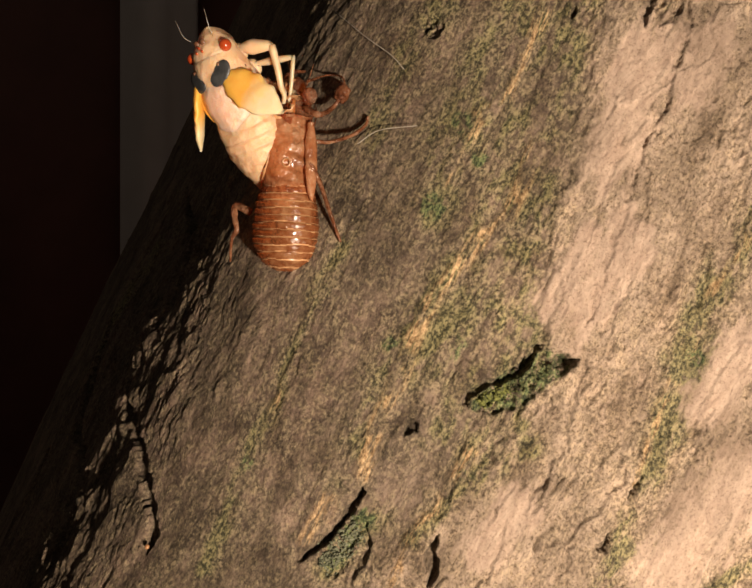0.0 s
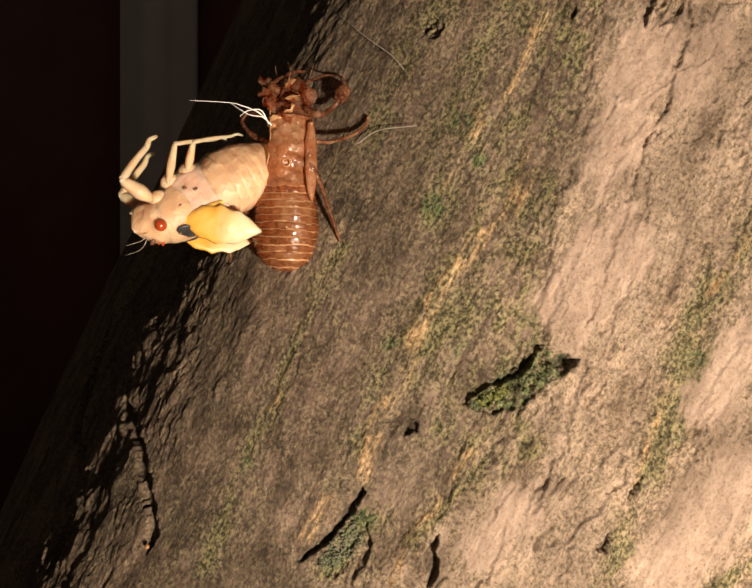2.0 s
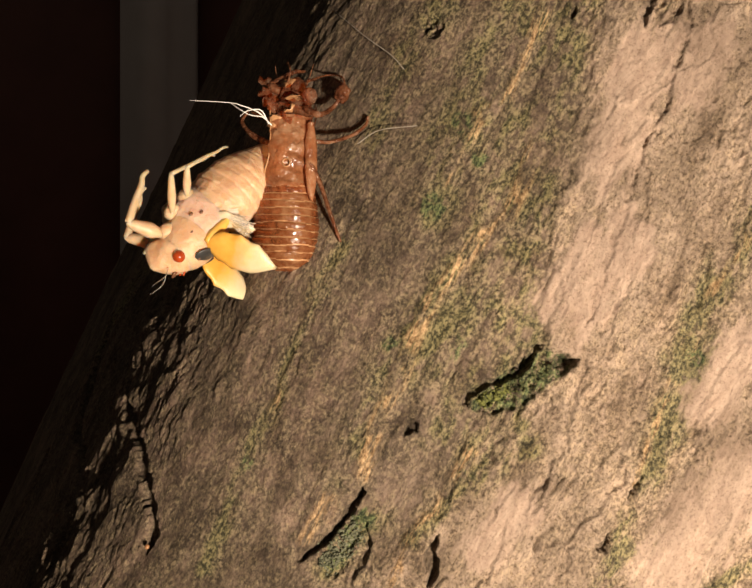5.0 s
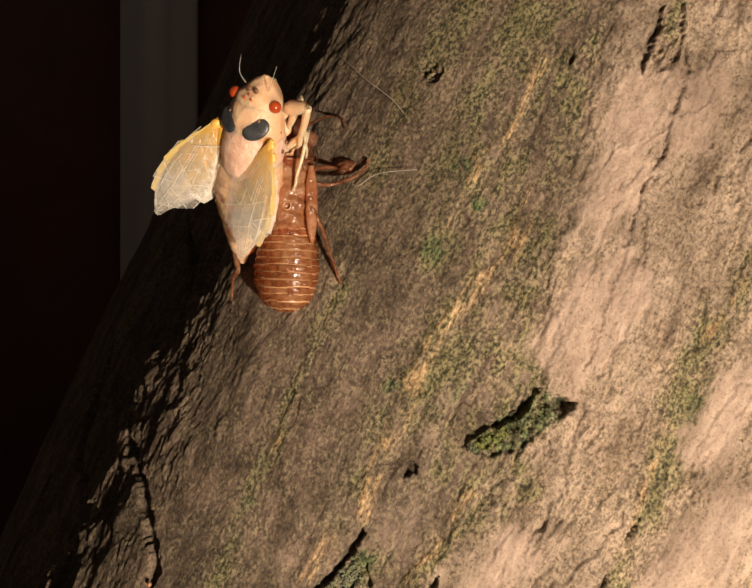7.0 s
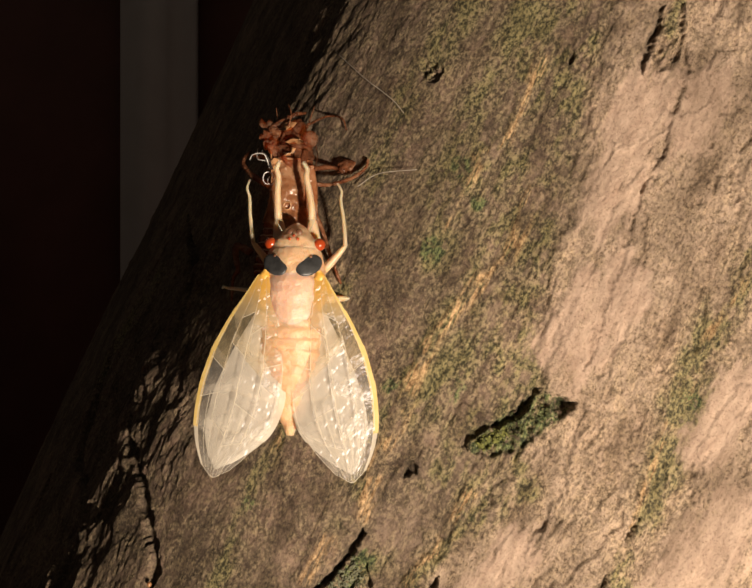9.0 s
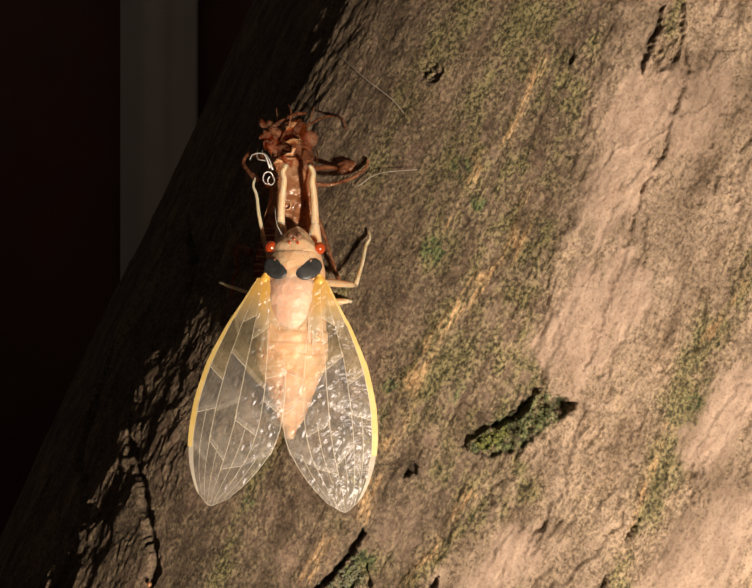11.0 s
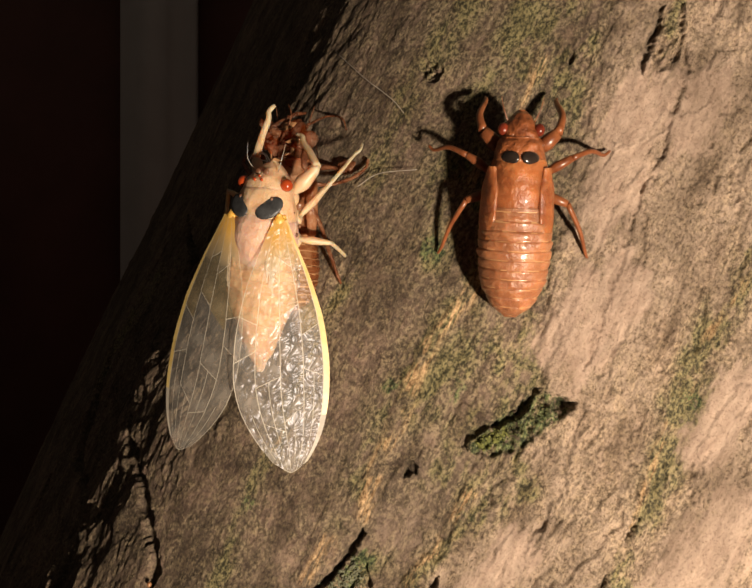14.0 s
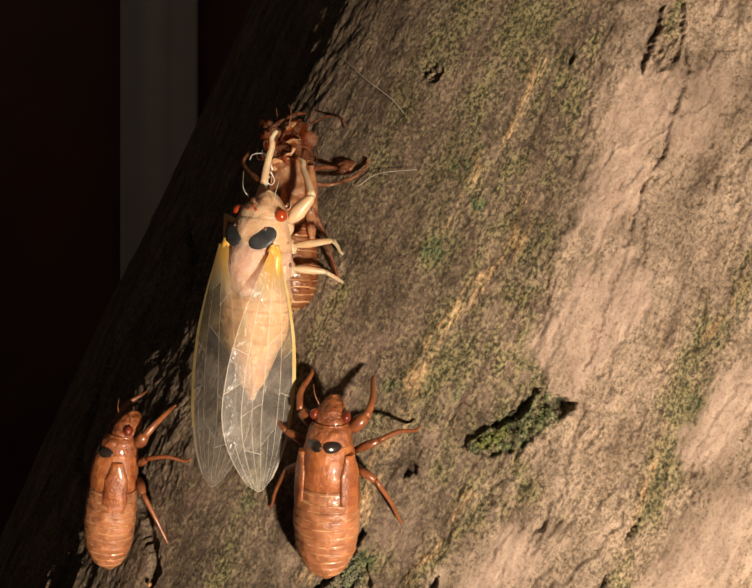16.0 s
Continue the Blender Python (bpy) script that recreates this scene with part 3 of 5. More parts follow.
    wz = -X * math.sin(LEAN) + V * math.cos(LEAN)
    co = np.stack([wx, Y, wz], -1).reshape(-1, 3) * MM
    nq, nv = len(q), len(along)
    idx = np.arange(nq * nv).reshape(nq, nv)
    quads = np.stack([idx[:-1, :-1], idx[1:, :-1], idx[1:, 1:], idx[:-1, 1:]], -1).reshape(-1, 4)
    closing = np.stack([idx[-1, :-1], idx[0, :-1], idx[0, 1:], idx[-1, 1:]], -1)
    quads = np.concatenate([quads, closing])
    me = bpy.data.meshes.new("tree_trunk")
    me.vertices.add(len(co))
    me.vertices.foreach_set("co", co.astype(np.float32).ravel())
    me.loops.add(quads.size)
    me.loops.foreach_set("vertex_index", quads.astype(np.int32).ravel())
    me.polygons.add(len(quads))
    me.polygons.foreach_set("loop_start", np.arange(0, quads.size, 4, dtype=np.int32))
    me.polygons.foreach_set("use_smooth", np.ones(len(quads), bool))
    me.update(calc_edges=True)
    me.validate()
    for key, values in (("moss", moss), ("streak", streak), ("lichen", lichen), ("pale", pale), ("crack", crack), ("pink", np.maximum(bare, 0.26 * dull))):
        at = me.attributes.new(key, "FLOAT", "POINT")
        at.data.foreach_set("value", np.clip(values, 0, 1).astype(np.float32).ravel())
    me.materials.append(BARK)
    ob = new("tree_trunk", me)
    return tagged(ob, "leaning grey-brown tree trunk with rough cracked mossy bark", "tree trunk", kind="structure")


trunk = build_trunk()


# ---- behind the trunk ----
def box(x0, x1, y0, y1, z0, z1, r=2.0):
    bm = bmesh.new()
    bmesh.ops.create_cube(bm, size=1)
    for v in bm.verts:
        v.co = Vector(((x0 + x1) / 2 + v.co.x * (x1 - x0), (y0 + y1) / 2 + v.co.y * (y1 - y0), (z0 + z1) / 2 + v.co.z * (z1 - z0)))
    bmesh.ops.bevel(bm, geom=list(bm.edges), offset=r, segments=3, affect="EDGES")
    shape = [tuple(v.co) for v in bm.verts], [tuple(v.index for v in f.verts) for f in bm.faces]
    bm.free()
    return shape


def build_background():
    wall = tagged(new("wall_back"), "dark brown board wall in the night behind the tree", "wall", kind="structure")
    for k in range(6):
        part("board", box(-1730 + k * 470, -1264 + k * 470, 1150, 1170, -480, 1200), BOARD, wall)
    post = part("porch_post", box(-392, -278, 1090, 1190, -480, 1200, r=34), POST)
    tagged(post, "pale grey square post beside the dark wall", "post")
    ground = part("ground", box(-15000, 15000, -15000, 15000, -520, -478), BOARD)
    tagged(ground, "dark bare soil at the foot of the tree", "ground", kind="structure")


build_background()


# ---- nymphs and the empty shell ----
def build_nymph(name, label, group, mats, hollow=False, legs=None):
    """A nymph, 27 mm long, head along +y, back along +z; the origin lies in the middle of the body."""
    body_m, hind_m, leg_m, rim_m = mats
    root = thing(name, label, "cicada shell" if hollow else "cicada nymph", group)
    def split(y, a):
        q = min(max((y + 2.0) / 11.2, 0.0), 1.0)
        return abs(a - 2.95) < 1.06 * math.sin(math.pi * q) ** 0.3 + 0.14 * noise.noise((y * 1.3, a * 1.5, 5)) - 0.03
    slit = split if hollow else None
    ring = 96 if hollow else 32
    keys = [(-13.6, 0.5, 0.4, 0.4, -0.6), (-13.2, 1.6, 1.3, 1.3, -0.4), (-12.0, 3.2, 2.7, 2.5, -0.2), (-9.0, 4.8, 3.9, 3.6, 0),
            (-5.0, 5.4, 4.4, 3.8, 0), (-1.0, 5.3, 4.3, 3.6, 0), (1.0, 4.8, 4.0, 3.4, 0)]
    ribs = 11
    if hollow:
        # fuller and blunter, with a slender front
        keys = [(-14.4, 0.7, 0.6, 0.6, -0.4), (-14.0, 2.3, 1.9, 1.8, -0.3), (-12.9, 3.8, 3.2, 2.8, -0.1), (-10.6, 4.7, 4.0, 3.5, 0),
                (-8.0, 4.85, 4.2, 3.7, 0), (-5.5, 4.5, 4.1, 3.6, 0), (-3.2, 3.9, 3.9, 3.4, 0), (-2.2, 3.5, 3.7, 3.3, 0)]
    shape = loft(smooth_rings(keys, 120, 0.032, ribs, -13.8 if hollow else -13.2, -2.6 if hollow else 0.6), 32, None, 0.04)
    edge = [1 if (f[0] // 32 / 119 * (12.2 if hollow else 14.6) - (0.6 if hollow else 0.4) + 0.18 * noise.noise((f[0] % 32 * 0.3, 1.0, f[0] // 32 * 0.07))) / (11.2 if hollow else 13.8) * ribs % 1.0 > (0.8 if hollow else 0.89) and len(f) == 4 and noise.noise((f[0] % 32 * 0.35, f[0] // 32 * 0.5, 3)) > (-0.35 if hollow else -0.05) else 0
            for f in shape[1]]
    part("abdomen", shape, [hind_m, rim_m], root, face_mats=edge)
    keys = [(0.0, 4.3, 3.7, 3.2, 0), (2.0, 4.7, 4.2, 3.4, 0), (4.5, 4.4, 4.1, 3.4, 0), (6.5, 4.0, 3.6, 3.3, 0), (7.2, 3.7, 3.2, 3.0, 0)]
    slim = 0.82 if hollow else 1.0
    if hollow:
        keys = [(-3.6, 4.3, 3.7, 3.2, 0), (-1.5, 4.2, 3.9, 3.3, 0)] + keys[1:]
    keys = [(y, w * slim, a, b, z) for y, w, a, b, z in keys]
    part("thorax", loft(smooth_rings(keys, 84 if hollow else 22), ring, slit, 0.08 if hollow else 0.02), body_m, root)
    keys = [(6.2, 3.4, 3.0, 3.0, 0), (7.0, 3.8, 3.4, 3.2, -0.1), (9.2, 3.4, 2.9, 3.2, -0.3), (10.0, 2.7, 2.2, 2.8, -0.5)]
    keys = [(y, w * slim, a, b, z) for y, w, a, b, z in keys]
    part("pronotum", loft(smooth_rings(keys, 40 if hollow else 14), ring, slit, 0.22 if hollow else 0.06), SHELL_HEAD if hollow else NYMPH_HEAD, root)
    keys = [(9.6, 2.5, 2.1, 2.6, -0.6), (10.6, 2.7, 2.2, 2.8, -0.8), (12.0, 2.0, 1.8, 2.7, -1.1), (13.0, 1.3, 1.3, 2.0, -1.6), (13.6, 0.4, 0.4, 0.7, -2.0)]
    if hollow:
        keys = [(y, w * 0.82, a * 0.9, b * 0.9, z) for y, w, a, b, z in keys]
    head = part("head", loft(smooth_rings(keys, 16), 24, None, 0.4 if hollow else 0.08), SHELL_HEAD if hollow else NYMPH_HEAD, root)
    for s in (-1, 1):
        part("eye", ball((s * 3.0, 10.2, 0.6) if hollow else (s * 2.55, 11.0, -0.2), 1.15 if hollow else 0.8, 1.2 if hollow else 0.85, 1.1 if hollow else 0.8), SHELL_HEAD if hollow else NYMPH_EYE, head)
        part("antenna", rod([(s * 1.9, 12.0, -0.8), (s * 2.6, 13.6, -0.4), (s * 3.0, 15.2, -0.6)], 0.1, 0.04, n=6), leg_m, head)
        pad = [(-4.6, 0.3, 0.2, 0.2, 0), (-3.4, 1.2, 0.4, 0.3, 0), (-0.5, 2.0, 0.6, 0.4, 0), (3.5, 1.9, 0.65, 0.5, 0), (6.2, 0.8, 0.5, 0.4, 0)]
        m = Matrix.Translation((s * 4.15, 0, 1.75)) @ Euler((0, s * radians(56), s * radians(3))).to_matrix().to_4x4()
        if hollow:
            pad = [(y, w * 0.5, a, b, z) for y, w, a, b, z in pad]
        if s > 0 or not hollow:
            part("wing_pad", moved(loft(smooth_rings(pad, 16), 14), m), body_m, root)
        if not hollow:
            turn = Euler((radians(-12), s * radians(32), 0)).to_matrix()
            part("black_patch", ball((s * 1.45, 7.3, 2.72), 1.5, 0.95, 0.5, turn), NYMPH_PATCH, root)
    if hollow:
        for s in (-1, 1):
            rim = []
            for k in range(15):
                q = (k + 0.25) / 14.5
                y, ang = -2.0 + 11.2 * q, 2.95 + s * (1.06 * math.sin(math.pi * q) ** 0.3 + 0.05 * noise.noise((k * 0.9, s, 2)))
                wide = 3.65 - 0.08 * max(y - 4.5, 0) ** 1.5
                rim.append((wide * math.cos(ang), y, (4.1 if ang < math.pi else 3.3) * math.sin(ang) * (1 - 0.25 * max(0, q - 0.6))))
            part("split_rim", rod(rim, 0.12, 0.1, 4, 6), rim_m, root)
        # torn crumpled flaps round the upper end of the split
        for k in range(11):
            x, y, z = -0.9 + 2.6 * math.sin(k * 2.4), 6.0 + 0.62 * k, 3.4 - 0.16 * k
            flap = loft([(-0.9, 0.2, 0.1, 0.1, 0), (-0.5, 0.8, 0.35, 0.2, 0.1), (0.1, 0.65, 0.15, 0.3, -0.1), (0.6, 0.9, 0.3, 0.1, 0.2), (1.0, 0.2, 0.1, 0.1, 0.3)], 14, None, 0.9)
            m = Matrix.Translation((x, y, z)) @ Euler((k * 1.3, k * 0.7, k * 2.1)).to_matrix().to_4x4()
            part("flap", moved(flap, m), SHELL_HEAD if k % 3 else rim_m, root)
        boss = [(3.4 * math.cos(1.15) + 0.55 * math.cos(k * 0.7), 0.4 + 0.55 * math.sin(k * 0.7), 3.95) for k in range(10)]
        part("pore_ring", rod(boss, 0.11, 0.11, 3, 6), rim_m, root)
    for s in (-1, 1):
        for kind, pts, radii in legs:
            p = [Vector((s * x, y, z)) for x, y, z in pts]
            upper = part(kind, join(tube([p[0], (p[0] + p[1]) / 2, p[1]], [radii[0] * 0.7, radii[0], radii[0] * 0.7], 9)), leg_m, root)
            c = curve_points(p[1:], 4)
            n = len(c)
            part("shin", tube(c, [radii[0] * 0.62 + (radii[1] - radii[0] * 0.62) * k / (n - 1) for k in range(n)], 7), leg_m, upper)
            if kind == "foreleg":
                mid = (p[0] + p[1]) / 2
                part("spur", tube([mid, mid + Vector((s * 0.6, 1.0, -0.6))], [0.35, 0.05], 6), leg_m, upper)
    return root


LEGS = [("foreleg", [(2.6, 8.4, -2.2), (5.4, 10.8, -1.8), (6.0, 13.0, -3.4), (5.2, 15.0, -6.4), (5.4, 15.6, -7.2)], (1.15, 0.18)),
        ("midleg", [(3.6, 5.4, -2.4), (7.6, 7.6, -1.4), (10.4, 8.6, -3.4), (12.6, 8.2, -5.8), (13.6, 8.8, -6.4)], (0.7, 0.18)),
        ("hindleg", [(3.8, 2.8, -2.6), (7.4, 1.6, -1.6), (9.6, -2.0, -3.2), (10.8, -5.0, -4.6), (11.4, -6.0, -5.0)], (0.7, 0.18))]

shell = build_nymph("cicada_shell", "split glossy brown empty cicada shell clinging to the bark", "",
                    (SHELL_FRONT, SHELL, SHELL_DARK, SHELL_RIM), True, [])
SHELL_POSE = stance((-12.4, 3.3, 17.6), (0.04, 0.0, 1), (-0.30, -0.95, 0))
shell.matrix_basis = SHELL_POSE
FALLING = []
# each leg of the shell as it grips the bark: places in the world, thick and thin radius
for kind, pts, thick, thin in (
        ("midleg", [(-10.3, 1.0, 21.7), (-8.3, 1.0, 21.2), (-6.3, 1.9, 21.3), (-3.3, 1.7, 22.2), (-1.5, 1.8, 23.6), (-1.1, 2.1, 24.9)], 0.36, 0.2),
        ("hindleg", [(-10.3, 1.0, 18.6), (-9.0, 0.0, 17.7), (-7.7, 1.0, 15.2), (-6.2, 0.1, 10.8), (-4.9, 0.4, 7.2)], 0.48, 0.2),
        ("hindleg", [(-18.1, 5.0, 11.8), (-20.3, 6.0, 12.8), (-20.5, 6.0, 11.0), (-20.2, 6.0, 9.3), (-21.1, 7.0, 8.0), (-21.5, 8.0, 4.8)], 0.7, 0.16),
        ("midleg", [(-15.3, 4.0, 21.4), (-17.9, 5.0, 23.0), (-19.6, 7.0, 25.2), (-18.7, 8.0, 27.1)], 0.5, 0.2),
        ("foreleg", [(-9.9, 1.0, 25.9), (-7.9, 0.0, 24.7), (-6.4, 4.1, 26.4), (-4.9, 4.1, 28.3), (-4.6, 5.2, 30.0), (-5.9, 7.2, 31.5)], 0.5, 0.14),
        ("foreleg", [(-13.4, 2.0, 28.5), (-14.7, 2.0, 29.1), (-13.2, 3.0, 30.4), (-11.8, 4.0, 31.6), (-10.3, 6.0, 32.3)], 0.75, 0.2),
        ("bristle", [(-9.6, 1.0, 29.5), (-7.3, 7.8, 32.2), (-5.0, 6.3, 31.6), (-4.3, 5.5, 29.7)], 0.2, 0.08),
        ("bristle", [(-12.3, 1.0, 29.2), (-12.0, 2.0, 31.2), (-12.5, 3.0, 32.9)], 0.16, 0.06),
        ("feeler", [(-8.5, 0.0, 23.2), (-8.6, 6.2, 26.4), (-9.4, 8.7, 29.1)], 0.12, 0.05)):
    local = [tuple((SHELL_POSE.inverted() @ (Vector(p) * MM)) / MM) for p in pts]
    c = curve_points(local, 6)
    n = len(c)
    base = Vector(local[0]) if kind == "foreleg" and thick < 0.6 else Vector()
    c = [p - base for p in c]
    radii = [(thick + (thin - thick) * k / (n - 1)) * (0.85 + 0.5 * abs(noise.noise((k * 0.45, thick * 7, 2.0)))) for k in range(n)]
    leg = part(kind, tube(c, radii, 9), SHELL_DARK, shell, "", Matrix.Translation(base * MM))
    if base.length:
        lump = loft(smooth_rings([(-1.4, 0.15, 0.15, 0.15, 0), (-0.8, 0.9, 0.7, 0.5, 0), (0.3, 1.15, 0.8, 0.6, 0.1), (1.2, 0.6, 0.4, 0.3, 0), (1.6, 0.1, 0.1, 0.1, 0)], 16), 18, None, 0.5)
        part("claw", moved(lump, Matrix.Translation(c[-12])), SHELL_DARK, leg)
        FALLING.append(leg)
THREADS, LOOPS = [], []
for pts in ([(-14.1, -2.0, 22.8), (-15.7, -3.0, 24.3), (-17.8, -4.0, 25.0), (-19.5, -4.0, 25.4), (-24.7, -4.0, 25.7)],
            [(-14.1, -2.0, 22.8), (-15.2, -3.0, 23.7), (-16.8, -4.0, 23.8), (-19.3, -4.0, 25.3)],
            [(-14.5, -2.0, 23.0), (-15.4, -3.0, 24.6), (-17.1, -4.0, 24.3), (-18.1, -4.0, 23.5)]):
    base = SHELL_POSE.inverted() @ (Vector(pts[0]) * MM)
    local = [tuple((SHELL_POSE.inverted() @ (Vector(p) * MM) - base) / MM) for p in pts]
    THREADS.append(part("thread", rod(local, 0.1, 0.035, 6, 6), THREAD, shell, "white dried breathing-tube thread", Matrix.Translation(base)))

for cx, cz, r, a0 in ((-0.1, 0.1, 0.68, 0.2), (0.3, -0.2, 0.48, 2.0)):
    mid = Vector((-14.7, -1.0, 21.6))
    mid += Vector((cx, -0.2 * r, cz))
    loop = [mid + Vector((r * math.cos(a0 + k * 0.7), -0.1 * k, 1.3 * r * math.sin(a0 + k * 0.7))) for k in range(8)]
    local = [tuple((SHELL_POSE.inverted() @ (p * MM)) / MM) for p in loop]
    LOOPS.append(part("thread", rod(local, 0.07, 0.04, 5, 6), THREAD, shell, "white curled breathing-tube thread"))

MATS = (NYMPH, NYMPH_HIND, NYMPH_LEG, NYMPH_RIM)
climbers = [build_nymph("cicada_nymph", "glossy orange-brown cicada nymph climbing the bark", "climbing nymphs", MATS, False, LEGS)]
for size in (0.93, 0.74, 1.04, 0.95, 0.86, 0.88):
    c = copy_thing(climbers[0], Matrix.Identity(4))
    c.scale = (size * 0.92, size * 1.02, size)
    climbers.append(c)


# ---- the young cicada ----
K = 0.96
cicada = thing("cicada", "freshly moulted cream cicada with red eyes and black shoulder patches", "cicada")


def ks(rows):
    return [tuple(c * K for c in r) for r in rows]


def build_body():
    keys = ks([(-20.0, 0.35, 0.3, 0.3, -1.2), (-19.4, 0.8, 0.8, 0.8, -1.1), (-18.3, 1.0, 1.1, 1.1, -0.9), (-17.8, 1.75, 1.7, 1.7, -0.8),
               (-14.2, 3.0, 2.8, 3.4, -0.4), (-10.0, 4.6, 3.6, 5.5, -0.1), (-7.5, 5.0, 3.8, 6.1, 0), (-5.0, 4.8, 3.5, 6.1, 0), (-3.0, 4.3, 3.0, 5.6, 0), (-1.5, 3.6, 2.4, 5.0, 0)])
    part("abdomen", loft(smooth_rings(keys, 110, 0.02, 9, -17.6 * K, -3.5 * K), 32, None, 0.05), CREAM, cicada)
    keys = ks([(-6.6, 1.0, 0.8, 2.6, 1.6), (-5.6, 2.4, 2.3, 4.8, 0.8), (-3.6, 3.9, 3.7, 5.9, 0.1), (-1.0, 4.3, 4.1, 6.2, 0), (1.2, 4.2, 3.9, 5.7, 0), (2.2, 3.8, 3.4, 5.0, 0)])
    part("thorax", loft(smooth_rings(keys, 26), 32, None, 0.02), PINK, cicada, "pale pink thorax")
    keys = ks([(1.0, 4.0, 3.3, 5.0, 0), (1.8, 4.3, 3.55, 4.9, 0), (3.4, 4.1, 3.4, 4.4, 0), (4.8, 3.75, 3.1, 3.8, -0.1), (5.6, 3.45, 2.8, 3.5, -0.2), (6.0, 3.0, 2.4, 3.2, -0.3)])
    collar = part("pronotum", loft(smooth_rings(keys, 14), 32, None, 0.02), CREAM, cicada)
    keys = ks([(4.4, 3.2, 2.6, 3.2, -0.2), (5.6, 3.5, 2.8, 3.6, -0.3), (6.7, 3.1, 2.6, 3.8, -0.4), (7.4, 2.3, 2.3, 3.6, -0.6),
               (8.1, 1.75, 1.7, 3.0, -0.8), (8.7, 1.3, 1.0, 2.0, -1.0), (9.1, 0.7, 0.55, 1.1, -1.2), (9.3, 0.08, 0.08, 0.2, -1.3)])
    head = part("head", loft(smooth_rings(keys, 22), 28), CREAM, cicada)
    for s in (-1, 1):
        part("eye", ball((s * 3.3 * K, 6.2 * K, 0.4 * K), 0.9 * K, 0.86 * K, 0.9 * K), RED, head, "shiny red eye")
        part("antenna", rod([(s * 1.9 * K, 8.0 * K, 0.3), (s * 2.6 * K, 9.4 * K, 0.9), (s * 2.9 * K, 11.6 * K, 0.6)], 0.075, 0.03, n=6), PALE_LEG, head)
        turn = Euler((radians(-8), s * radians(24), s * radians(38))).to_matrix()
        part("black_patch", ball((s * 2.25 * K, 3.15 * K, 2.75 * K), 2.02 * K, 1.4 * K, 0.42 * K, turn, 24), BLACK, collar, "grey-black shoulder patch")
        part("ocellus", ball((s * 0.55 * K, 6.7 * K, 2.22 * K), 0.2, 0.2, 0.15), RED, head)
        part("brow_mark", ball((s * 0.6 * K, 7.75 * K, 1.35 * K), 0.42, 0.45, 0.25), BROWN_SPOT, head)
        for k, (x, y, z) in enumerate(((4.0, 2.6, -0.6), (4.2, -0.4, -1.6), (4.1, 0.8, -2.4), (2.4, 4.3, 2.5))):
            part("flank_mark", ball((s * x * K, y * K, z * K), 0.22, 0.3, 0.2), BROWN_SPOT, cicada)
        for y, z, r in ((4.4, -3.4, 1.15), (1.6, -4.8, 1.1), (-1.4, -5.0, 1.15)):
            part("hip", ball((s * 1.7 * K, y * K, z * K), r * 1.2, r * 1.15, r * 0.95), CREAM, cicada)
        part("shoulder_root", moved(loft(smooth_rings([(-3.2, 0.3, 0.3, 0.3, 0), (-1.8, 0.8, 0.7, 0.7, 0), (0.5, 1.0, 0.8, 0.8, 0), (1.8, 0.4, 0.4, 0.4, 0)], 14), 14),
             Matrix.Translation((s * 3.7 * K, 0.4, 1.6))), YELLOW, cicada, "orange-yellow wing root")
    part("ocellus", ball((0, 7.2 * K, 1.95 * K), 0.2, 0.2, 0.15), RED, head)
    part("beak", rod([(0, 8.0, -3.2), (0, 5.5, -4.2), (0, 2.0, -4.3)], 0.5, 0.15), PALE_LEG, head)


build_body()

# Wings: cells between the veins, each a stiff piece; together they slide apart as the wing fills.
OUTER = [(0, 1.0), (4, 2.4), (7, 3.6), (13, 5.3), (19, 5.9), (24, 5.6), (28, 4.7), (31, 3.3), (33, 1.7), (33.5, 0.9)]
INNER = [(0, -0.8), (4, -2.8), (9, -4.9), (15, -6.5), (21, -7.1), (25, -6.4), (29, -4.5), (31.5, -2.7), (33.5, -0.8)]
HIND_OUTER = [(0, 0.6), (6, 2.4), (12, 3.6), (18, 3.6), (21, 2.4), (23, 0.8)]
HIND_INNER = [(0, -0.8), (5, -4.4), (11, -6.6), (16, -6.2), (20, -3.6), (23, 0.0)]


EDGES = {}


def wing_edge(table, s):
    """The outline of a wing, rounded between the points of its table."""
    if id(table) not in EDGES:
        x = np.arange(-4, table[-1][0] + 4, 0.1)
        y = np.interp(x, [a for a, b in table], [b for a, b in table])
        y[x < 0] = table[0][1] + x[x < 0] * (table[1][1] - table[0][1]) / table[1][0]
        for _ in range(2):
            y = np.convolve(np.concatenate([np.full(15, y[0]), y, np.full(15, y[-1])]), np.ones(31) / 31, "valid")
        EDGES[id(table)] = (x, y)
    return float(np.interp(s, *EDGES[id(table)]))


def wing_point(s, f, side, hind=False):
    o, i = wing_edge(HIND_OUTER if hind else OUTER, s), wing_edge(HIND_INNER if hind else INNER, s)
    w = o + (i - o) * f
    camber = 0.45 * math.sin(math.pi * min(max(f, 0), 1)) * math.sin(math.pi * min(s / 33.5, 1) ** 0.7) - 0.009 * w * w
    return Vector((side * w * K, -s * K, camber * K))


